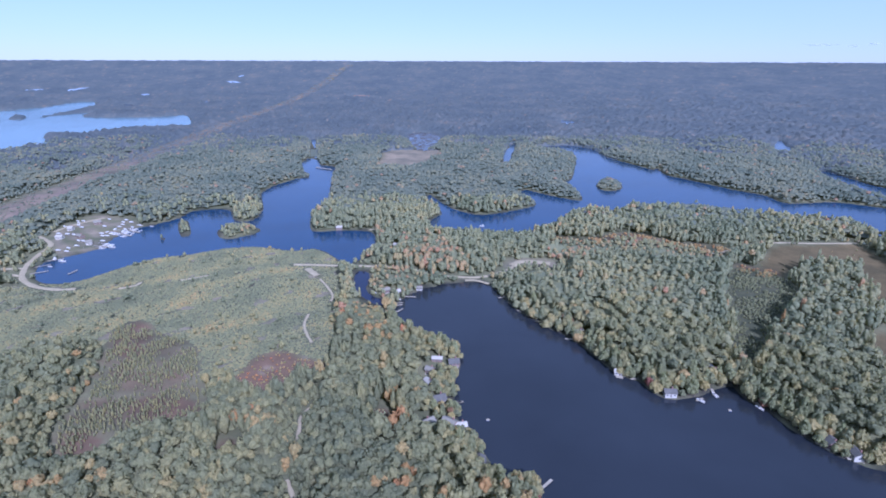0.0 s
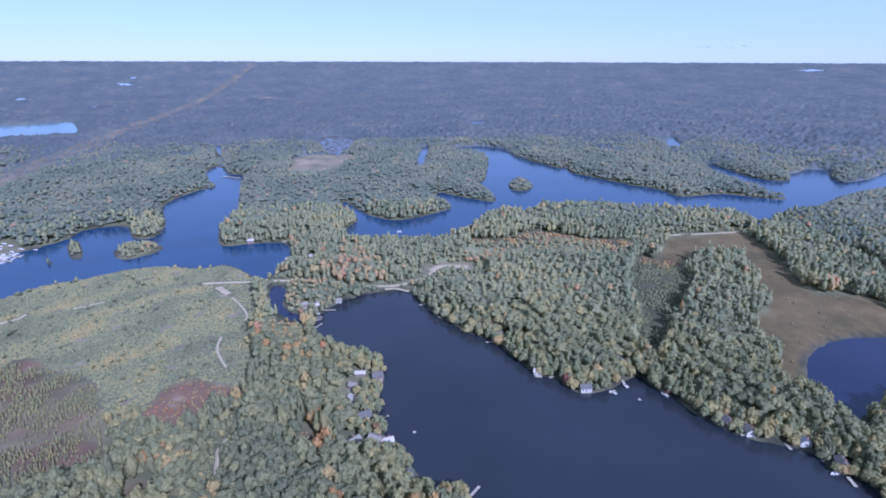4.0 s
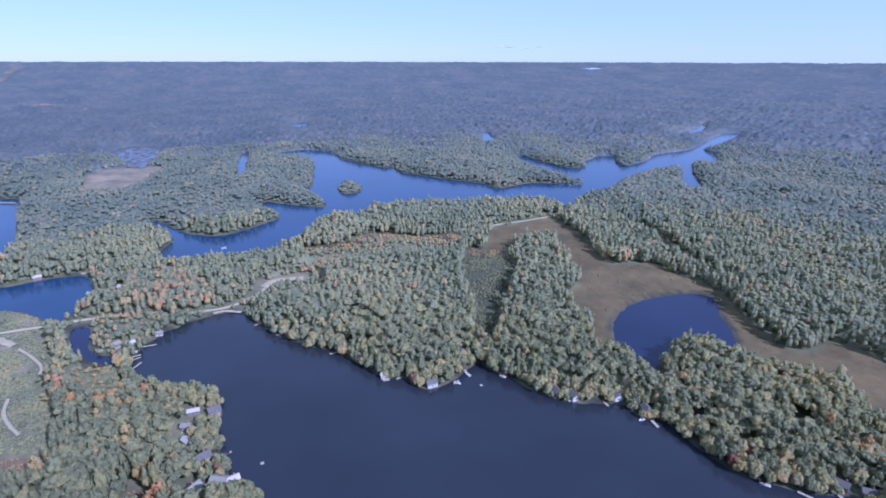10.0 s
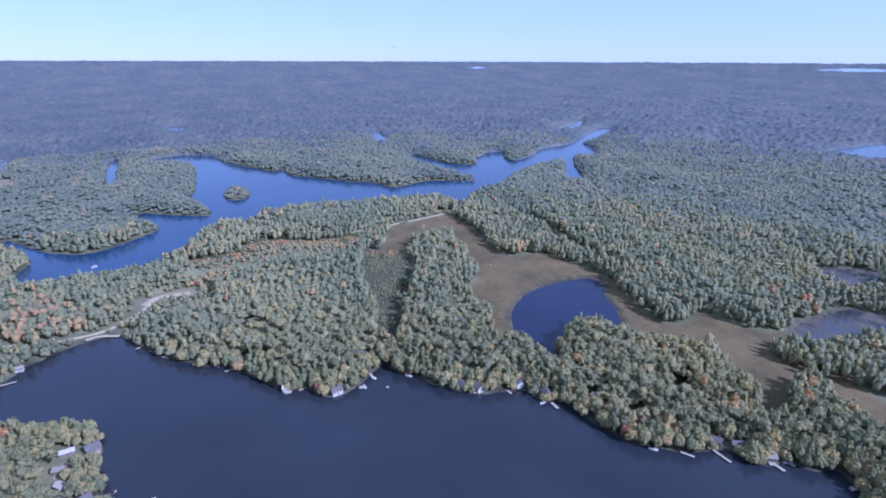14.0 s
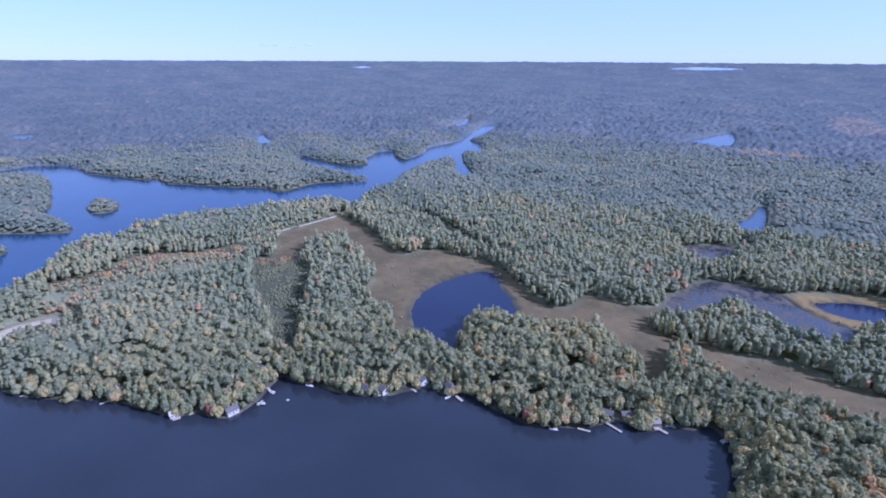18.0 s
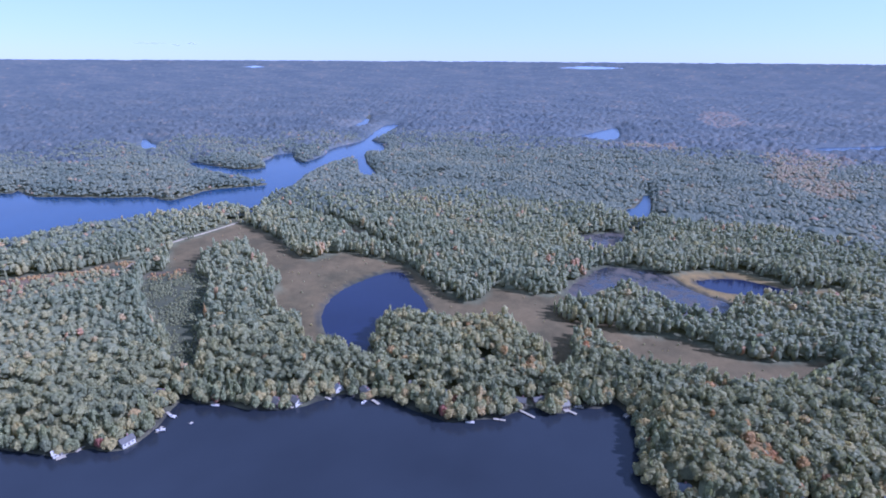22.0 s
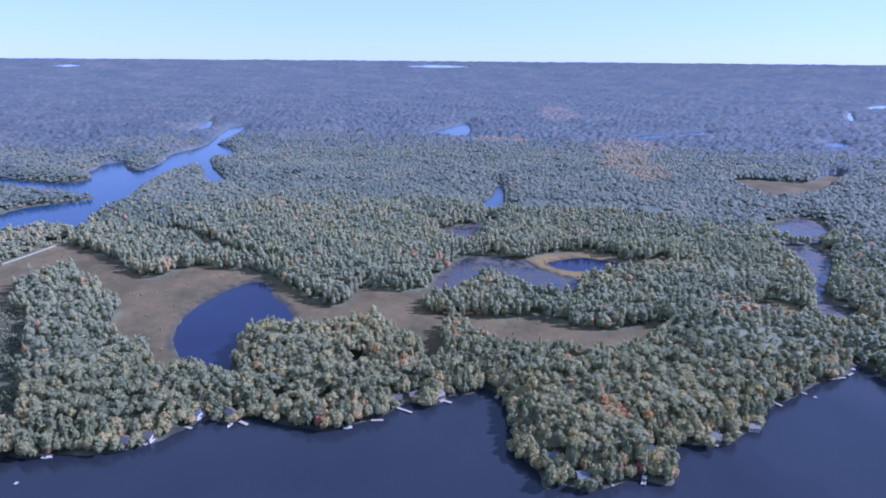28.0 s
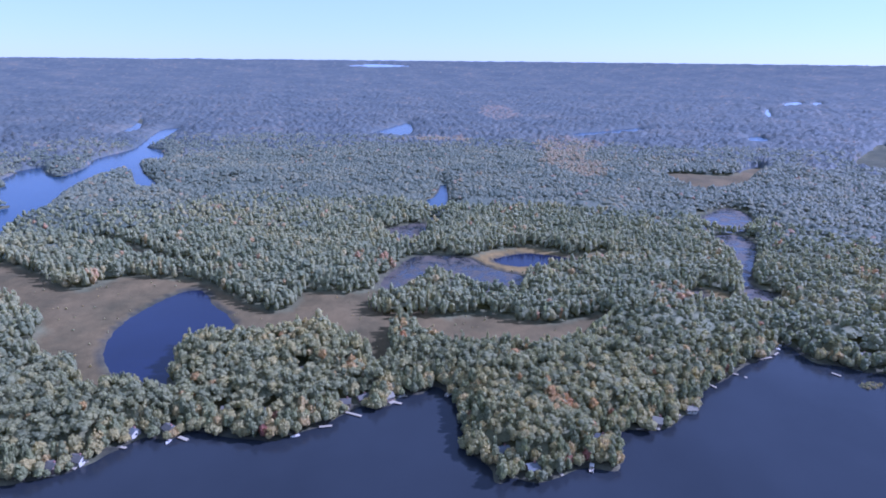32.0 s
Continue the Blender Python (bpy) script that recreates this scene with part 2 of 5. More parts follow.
# the river-like lake beyond the wooded strip
RIVER_FAR = [(236, 1378), (293, 1413), (334, 1422), (374, 1349), (374, 1248), (406, 1148), (427, 1089), (446, 1107), (433, 1042), (459, 991), (502, 909), (531, 874), (534, 820), (569, 818), (613, 827), (644, 809), (693, 774), (712, 783), (705, 800), (711, 857), (714, 938), (730, 1007), (768, 1092), (773, 1013), (772, 937), (818, 903), (868, 961), (912, 981), (945, 1001), (978, 986), (924, 925), (909, 877), (999, 900), (1092, 953), (1198, 965), (1251, 977), (1359, 1029), (1457, 1079), (1585, 1137), (1649, 1122)]
RIVER_NEAR = [(1471, 1034), (1299, 963), (1262, 956), (1210, 877), (1086, 794), (1073, 832), (977, 756), (893, 671), (831, 641), (899, 713), (987, 790), (945, 803), (872, 794), (786, 761), (692, 711), (620, 688), (582, 661), (555, 641), (549, 656), (564, 687), (561, 701), (490, 724), (440, 742), (390, 772), (356, 785), (281, 785), (248, 745), (205, 762), (155, 705), (147, 690), (118, 654), (91, 639), (43, 642), (18, 650), (-7, 656)]
RIVER_WEST = [(-20, 704), (-2, 753), (-9, 782), (-22, 832), (-24, 870), (-3, 817), (16, 777), (52, 746), (93, 762), (140, 798), (144, 819), (131, 883), (143, 906), (166, 877), (212, 832), (226, 853), (227, 918), (221, 971), (245, 1006), (295, 1187), (307, 1266), (271, 1317)]
MARINA_SHORE = [(-419, 512), (-434, 541), (-425, 562), (-415, 577), (-401, 597), (-408, 630), (-406, 668), (-388, 691), (-368, 727), (-365, 760), (-324, 773), (-303, 745), (-289, 714), (-267, 708), (-261, 734), (-272, 790), (-299, 866), (-299, 924), (-279, 976), (-268, 1034), (-298, 1135), (-304, 1211), (-279, 1190), (-261, 1129), (-226, 1111), (-217, 1029), (-189, 867), (-189, 778), (-188, 735), (-175, 675), (-159, 663), (-135, 668), (-92, 662), (-82, 600), (-90, 569), (-106, 547), (-124, 572), (-149, 597), (-173, 591), (-195, 597), (-217, 603), (-243, 602), (-266, 592), (-291, 575), (-316, 567), (-331, 553), (-347, 529), (-361, 503), (-373, 493), (-382, 491), (-399, 493)]
WATERS = {
    'main_lake': LAKE_WEST + LAKE_NORTH + LAKE_EAST + LAKE_SOUTH,
    'river_lake': RIVER_FAR + RIVER_NEAR + RIVER_WEST,
    'marina_lake': MARINA_SHORE,
    'cove': [(-91, 521), (-79, 526), (-75, 499), (-76, 487), (-72, 472), (-63, 460), (-53, 455), (-55, 443), (-67, 451), (-77, 464), (-86, 484)],
    'black_pond': [(339, 319), (369, 336), (398, 342), (422, 340), (454, 332), (466, 319), (458, 305), (437, 286), (424, 268), (411, 253), (396, 244), (384, 263), (363, 268), (336, 259), (313, 248), (296, 229), (303, 243), (308, 258), (314, 277), (315, 291)],
    'marsh_pond': [(600, 35), (618, 18), (630, -1), (629, -28), (623, -53), (613, -66), (595, -27), (588, 11)],
    'slough': [(517, 145), (559, 137), (597, 124), (606, 70), (582, 45), (566, 19), (557, 1), (522, 3), (509, 31), (528, 61), (546, 94), (511, 111), (484, 127)],
    'pond_reed': [(855, 160), (886, 151), (956, 152), (993, 154), (930, 136), (818, 123), (790, 139)],
    'pond_reed_b': [(687, 186), (709, 169), (729, 153), (724, 137), (656, 131), (639, 152)],
    'marsh_w': [(819, -256), (866, -284), (900, -323), (844, -331), (779, -297), (766, -271), (775, -247)],
    'marsh_w2': [(734, -246), (752, -282), (717, -290), (651, -265), (597, -241), (567, -234), (557, -247), (525, -244), (521, -212), (595, -234), (653, -248), (677, -244)],
    'marsh_w3': [(518, -159), (542, -170), (548, -178), (518, -173)],
    'pond_l': [(872, 1425), (949, 1534), (905, 1437), (889, 1390), (821, 1291), (819, 1326)],
    'pond_n1': [(125, 1143), (172, 1415), (183, 1398), (139, 1159)],
    'pond_n2': [(436, 2043), (466, 2062), (475, 1985), (419, 1895)],
    'pond_e': [(-301, 1230), (-362, 1489), (-358, 1514), (-319, 1343), (-290, 1230)],
    'pond_o': [(1456, 1198), (1660, 1292), (1860, 1414), (1756, 1331), (1564, 1206), (1465, 1176)],
    'lake_r': [(1633, 472), (1817, 454), (1948, 421), (1638, 353), (1598, 419)],
    'lake_far_e': [(1777, -144), (1860, -239), (1987, -380), (1896, -367), (1760, -227), (1703, -155)],
    'west_lake': [(-1158, 976), (-1089, 1104), (-1048, 1276), (-1041, 1339), (-1025, 1396), (-1178, 1612), (-1056, 1606), (-1021, 1689), (-957, 1767), (-852, 1834), (-1036, 2208), (-1086, 2139), (-1256, 2091), (-1398, 2129), (-1455, 2293), (-1524, 2170), (-1524, 2061), (-1539, 2105), (-1572, 2294), (-1622, 2568), (-1723, 2732), (-1793, 2691), (-1795, 2495), (-1822, 2394), (-1864, 2321), (-2022, 2108), (-1940, 1730)],
    'pond_p1': [(1837, -686), (1807, -718), (1699, -675), (1701, -638)],
    'pond_p2': [(3083, -1301), (3128, -1381), (2980, -1318), (2954, -1248)],
    'pond_p3': [(3106, -1438), (3105, -1468), (2985, -1412), (2982, -1382)],
    'pond_g': [(-1459, 3769), (-1381, 3764), (-1310, 3675), (-1389, 3680)],
    'pond_g2': [(-2091, 3116), (-2068, 3227), (-2015, 3303), (-2032, 3169), (-2041, 3062)],
    'pond_g3': [(-1523, 2618), (-1516, 2673), (-1452, 2604), (-1441, 2526)],
    'pond_g4': [(-2265, 3042), (-2215, 3088), (-2179, 3030), (-2234, 3005)],
    'pond_g5': [(-1460, 4013), (-1423, 4048), (-1413, 3945)],
    'pond_g6': [(-1201, 2777), (-1186, 2809), (-1144, 2727), (-1162, 2697)],
    'pond_g7': [(-1660, 3062), (-1630, 3096), (-1596, 3028), (-1618, 2993)],
    'pond_p4': [(2769, -1084), (2771, -1099), (2447, -981), (2443, -969)],
    'pond_reed_c': [(726, 130), (759, 133), (760, 125), (722, 119)],
    'pond_nw': [(-781, 1273), (-795, 1359), (-785, 1379), (-765, 1292), (-756, 1241)],
    'pond_nw2': [(-768, 1033), (-794, 1079), (-777, 1091), (-735, 1022)],
    'slough_n': [(-105, 1613), (-60, 1680), (-11, 1578), (-32, 1367), (-65, 1346)],
    'sliver_a': [(4455, 1461), (4611, 1248), (4586, 965), (4461, 1209)],
    'sliver_b': [(3032, 3501), (3146, 3506), (3181, 3407), (3077, 3428)],
}
ISLES = {
    'islet': [(271, 940), (291, 979), (313, 985), (320, 952), (310, 917), (289, 898), (273, 904)],
    'isle_a': [(-291, 659), (-291, 682), (-268, 690), (-244, 680), (-237, 660), (-251, 641), (-272, 632)],
    'isle_b': [(-356, 689), (-362, 716), (-351, 710), (-326, 664), (-320, 638), (-334, 649)],
    'isle_c': [(-352, 629), (-353, 642), (-343, 631), (-343, 620)],
    'isle_d': [(-275, 1012), (-274, 1056), (-256, 1023), (-258, 992)],
    'isle_e': [(390, -240), (397, -249), (397, -257), (393, -259), (387, -247)],
    'isle_w': [(-1614, 2038), (-1663, 2142), (-1629, 2143), (-1553, 2040), (-1552, 2000)],
}
MEADOW_A = [(383, 593), (431, 604), (495, 611), (491, 567), (467, 502), (442, 450), (437, 420), (477, 405), (479, 367), (483, 330), (459, 285), (438, 247), (430, 217), (448, 207), (474, 212), (476, 198), (475, 173), (484, 154), (503, 133), (476, 120), (471, 93), (443, 76), (456, 32), (447, 2), (448, -27), (476, -77), (423, -53), (397, -21), (392, 19), (395, 55)]
MEADOW_B = [(414, 85), (419, 109), (362, 99), (341, 107), (365, 111), (395, 151), (408, 172), (386, 200), (380, 231), (384, 264), (411, 253), (458, 305), (454, 332), (398, 342), (339, 319), (315, 291), (308, 258), (298, 276), (290, 291), (332, 344), (373, 407), (400, 460), (431, 522), (386, 535), (347, 509), (326, 489), (320, 505)]
AREAS = {
    'meadow': MEADOW_A + MEADOW_B,
    'grey_marsh': [(306, 530), (334, 526), (346, 500), (330, 463), (292, 417), (258, 385), (236, 349), (214, 332), (220, 360), (246, 410), (272, 471)],
    'gap_n': [(577, 572), (583, 506), (528, 389), (528, 322), (537, 294), (520, 316), (509, 376), (563, 506)],
    'reed_ring': [(598, 64), (630, 32), (652, -1), (642, -28), (631, -60), (643, -97), (611, -87), (589, -57), (574, -26), (562, 4), (561, 37), (577, 55)],
    'reed_e': [(548, -177), (550, -197), (534, -203), (518, -197), (513, -174)],
    'bog_a': [(-140, 306), (-143, 323), (-142, 334), (-140, 345), (-133, 353), (-123, 357), (-109, 351), (-91, 343), (-82, 345), (-88, 323), (-101, 319), (-103, 308), (-107, 297), (-115, 294), (-128, 298)],
    'bog_b': [(-214, 245), (-227, 265), (-228, 283), (-232, 304), (-240, 331), (-263, 381), (-256, 396), (-217, 378), (-188, 358), (-162, 305), (-152, 278), (-165, 270), (-185, 263), (-192, 252), (-198, 241)],
    'bog_c': [(-126, 242), (-127, 252), (-122, 255), (-113, 248), (-115, 241)],
    'bog_d': [(-44, 277), (-37, 287), (-29, 277), (-31, 266), (-41, 264)],
    'bog_low': [(-214, 245), (-221, 258), (-213, 265), (-195, 255), (-198, 241)],
    'bog_mid': [(-200, 287), (-190, 298), (-160, 295), (-151, 278), (-165, 270), (-187, 272)],
    'bog_top': [(-241, 347), (-260, 382), (-258, 404), (-239, 396), (-225, 363), (-226, 341)],
    'spit_low': [(-82, 524), (-54, 528), (-22, 518), (-1, 509), (-25, 482), (-36, 459), (-57, 457), (-74, 476)],
    'lane_low': [(-68, 548), (-65, 613), (-35, 612), (13, 570), (32, 517), (-1, 514), (-38, 529)],
    'rust_a': [(137, 642), (160, 630), (186, 632), (216, 650), (243, 652), (282, 619), (311, 609), (331, 596), (321, 582), (281, 598), (236, 632), (218, 630), (182, 609), (155, 614), (131, 626)],
    'rust_b': [(117, 572), (135, 577), (172, 577), (177, 558), (136, 546), (114, 546)],
    'rust_c': [(320, 546), (339, 530), (351, 528), (331, 505), (312, 522)],
    'notch': [(346, 386), (360, 385), (349, 359), (331, 341), (320, 345), (323, 359)],
    'tan_field': [(-132, 1116), (-131, 1319), (-20, 1321), (-9, 1255), (-51, 1097), (-108, 1083)],
    'tan_field_n': [(-564, 3181), (-481, 3280), (-382, 3228), (-460, 3130)],
    'brown_e': [(1142, -270), (1168, -331), (1158, -412), (1243, -464), (1261, -507), (1086, -411), (1026, -361), (1004, -297), (1066, -275)],
    'tan_e': [(1365, -738), (1664, -946), (1694, -988), (1288, -781), (1262, -717)],
    'orange_e': [(1480, -28), (1623, -85), (1585, -160), (1463, -191), (1308, -122), (1151, -165), (1045, -126), (1100, -73), (1183, -42)],
    'gold_n': [(2520, 221), (2683, 121), (2240, 25), (2035, 127)],
    'gold_m': [(1513, 327), (1584, 201), (1458, 164), (1435, 263)],
    'purple_e': [(1353, -159), (1330, -226), (1242, -236), (1215, -174)],
    'point_yard': [(-5, 338), (13, 345), (9, 327), (3, 324)],
    'west_open': [(-80, 444), (-65, 451), (-49, 430), (-46, 408), (-36, 395), (-48, 380), (-62, 382), (-74, 394), (-84, 416)],
    'bush_band': [(137, 633), (175, 634), (236, 628), (290, 613), (331, 595), (294, 528), (228, 541), (175, 552), (131, 552)],
    'marina_yard': [(-461, 596), (-493, 657), (-497, 692), (-490, 731), (-457, 720), (-408, 693), (-406, 658), (-404, 626), (-400, 595), (-413, 573), (-423, 562)],
    'scrub_hill': [(-429, 454), (-390, 491), (-372, 493), (-360, 503), (-347, 529), (-331, 553), (-315, 566), (-291, 574), (-266, 591), (-243, 601), (-217, 602), (-195, 596), (-173, 590), (-149, 596), (-124, 570), (-110, 530), (-101, 457), (-81, 371), (-90, 334), (-138, 323), (-177, 322), (-250, 361), (-293, 337), (-341, 336)],
    'pond_rim': [(465, 344), (479, 314), (441, 270), (414, 247), (378, 250), (366, 259), (390, 264), (413, 259), (447, 301)],
    'lot_yard': [(70, 530), (82, 537), (100, 539), (120, 537), (122, 551), (95, 558), (78, 556), (66, 540)],
    'lot_front': [(40, 516), (70, 495), (120, 485), (135, 535), (120, 540), (70, 532)],
    'clump_a': [(441, 135), (436, 116), (439, 93), (457, 86), (476, 95), (478, 121), (463, 136)],
}
ROADS = {  # centre line, width
    'causeway': ([(-160, 538), (-135, 541), (-111, 540), (-91, 540), (-60, 536)], 5.0),
    'shore_road': ([(8, 510), (31, 508), (46, 512), (58, 519), (68, 527), (76, 538)], 4.6),
    'clearing_b': ([(-142, 526), (-135, 515), (-127, 505)], 6.8),
    'lot': ([(74, 538), (83, 549), (92, 551), (103, 549), (116, 545)], 9.0),
    'meadow_road': ([(319, 584), (369, 603), (394, 611), (441, 611), (499, 616)], 3.8),
    'path_a': ([(-123, 498), (-112, 480), (-103, 460), (-103, 447)], 2.4),
    'path_b': ([(-116, 418), (-115, 400), (-109, 383), (-101, 368)], 2.4),
    'path_c': ([(-84, 288), (-87, 278), (-85, 265), (-83, 252)], 2.4),
    'path_d': ([(-81, 224), (-77, 217), (-73, 209)], 2.4),
    'marina_road': ([(-496, 627), (-464, 602), (-454, 567), (-447, 541), (-435, 517), (-420, 497), (-395, 480), (-367, 472), (-352, 474)], 5.5),
    'marina_road_b': ([(-450, 508), (-428, 508)], 5.1),
    'west_road': ([(-491, 512), (-463, 521), (-442, 528)], 5.0),
    'yard_lane': ([(-490, 644), (-487, 672), (-478, 699), (-469, 715)], 6.0),
    'hill_road': ([(-262, 496), (-250, 500), (-238, 505)], 2.8),
    'hill_spur': ([(-311, 473), (-301, 482), (-300, 492)], 3.4),
    'spit_road': ([(-60, 536), (-33, 526), (-12, 514), (8, 510)], 2.6),
    'beach': ([(22, 501), (33, 501), (46, 492)], 4.0),
    'far_lane': ([(857, 542), (894, 539), (934, 531)], 4.7),
    'bush_lane': ([(215, 610), (248, 622), (285, 601), (315, 576)], 4.7),
    'spit': ([(-97, 670), (-68, 676), (-41, 696)], 4.2),
    'powerline': ([(-605, 649), (-622, 727), (-642, 873), (-651, 1050), (-680, 1343), (-724, 1826), (-791, 2728), (-818, 3783), (-815, 4466), (-769, 4686)], 70.0),
}
DOCKS = [  # shore end, lake end, width
    ((218.1, 257.9), (220.7, 251.9), 2),
    ((229.4, 246.3), (233.1, 242.2), 2),
    ((247.4, 236.0), (246.8, 229.0), 2.2),
    ((260.6, 202.7), (259.2, 197.4), 2.6),
    ((275.1, 143.4), (273.9, 138.2), 2),
    ((284.2, 122.0), (286.0, 116.3), 2.2),
    ((300.6, 110.8), (298.5, 100.9), 2.2),
    ((317.0, 84.9), (315.7, 78.3), 2.6),
    ((323.4, 81.0), (324.6, 76.2), 1.8),
    ((99.0, 381.5), (103.9, 380.9), 2),
    ((132.4, 324.5), (136.9, 325.7), 2),
    ((181.7, 311.3), (180.7, 305.5), 2.4),
    ((203.7, 296.2), (203.8, 290.4), 2.6),
    ((74.1, 422.4), (77.4, 422.1), 1.8),
    ((67.1, 432.8), (74.3, 430.9), 1.8),
    ((53.0, 460.0), (57.5, 461.4), 1.8),
    ((84.1, 406.6), (87.7, 407.1), 1.8),
    ((167.1, 300.1), (170.8, 301.7), 2),
    ((-34.3, 461.8), (-25.8, 461.2), 2),
    ((-42.5, 442.3), (-37.0, 444.3), 1.8),
    ((-43.5, 447.2), (-37.0, 448.6), 1.8),
    ((-42.6, 427.0), (-36.1, 435.2), 1.8),
    ((9.0, 296.6), (12.4, 297.3), 2),
    ((8.0, 297.0), (11.7, 297.0), 2),
    ((48.7, 219.7), (57.6, 228.4), 2),
    ((269.8, -22.3), (265.8, -25.2), 2.2),
    ((314.4, -75.0), (315.3, -77.5), 2),
    ((336.7, -100.6), (333.1, -104.3), 2),
    ((373.6, -135.2), (371.8, -137.3), 2.2),
    ((392.7, -155.9), (391.6, -158.3), 2),
    ((416.8, -183.7), (422.1, -194.8), 2),
    ((427.2, -199.7), (430.5, -203.1), 2),
    ((424.9, -226.8), (423.6, -229.0), 2),
    ((404.6, -231.5), (402.7, -233.7), 2.2),
    ((-442.5, 565.3), (-429.0, 575.7), 2.2),
    ((-445.6, 546.9), (-421.9, 560.1), 2.2),
    ((-440.4, 529.4), (-424.2, 542.3), 2.2),
    ((-426.5, 513.9), (-413.8, 523.9), 2.2),
    ((-386.8, 516.0), (-384.7, 525.6), 2),
    ((-421.9, 611.8), (-395.1, 599.7), 3),
    ((-429.2, 661.5), (-392.1, 643.0), 3),
    ((-430.5, 676.4), (-389.7, 657.2), 3),
]
BOATS = [  # place, heading, kind
    ((254.0, 235.2), 20, 'pontoon'),
    ((256.4, 207.7), 90, 'runabout'),
    ((273.1, 134.9), 30, 'runabout'),
    ((331.6, 48.2), 60, 'pontoon'),
    ((182.8, 289.4), 0, 'raft'),
    ((168.7, 299.7), 40, 'runabout'),
    ((181.1, 306.1), 10, 'runabout'),
    ((-41.6, 456.3), 70, 'runabout'),
    ((-46.8, 454.8), 60, 'pontoon'),
    ((28.0, 279.0), 80, 'raft'),
    ((273.9, -42.0), 80, 'pontoon'),
    ((411.8, -169.2), 30, 'pontoon'),
    ((437.0, -204.4), 0, 'runabout'),
    ((443.1, -208.2), 20, 'runabout'),
    ((447.6, -217.7), 40, 'pontoon'),
    ((388.8, -164.4), 0, 'raft'),
    ((-80.9, 594.6), 80, 'pontoon'),
    ((-74.0, 596.3), 70, 'runabout'),
    ((-65.9, 468.1), 60, 'pontoon'),
    ((-58.4, 469.6), 50, 'runabout'),
    ((-53.9, 474.2), 50, 'runabout'),
    ((-46.0, 464.1), 60, 'runabout'),
    ((51.7, 690.4), 80, 'pontoon'),
    ((-438.9, 564.5), 80, 'runabout'),
    ((-418.6, 552.2), 80, 'cruiser'),
    ((-421.0, 536.7), 80, 'runabout'),
    ((-423.0, 597.4), 80, 'runabout'),
    ((-391.7, 599.7), 80, 'cruiser'),
    ((-404.9, 686.9), 80, 'cruiser'),
    ((-387.8, 684.5), 80, 'runabout'),
    ((202.9, 292.0), 30, 'runabout'),
    ((324.8, 79.8), 60, 'runabout'),
]
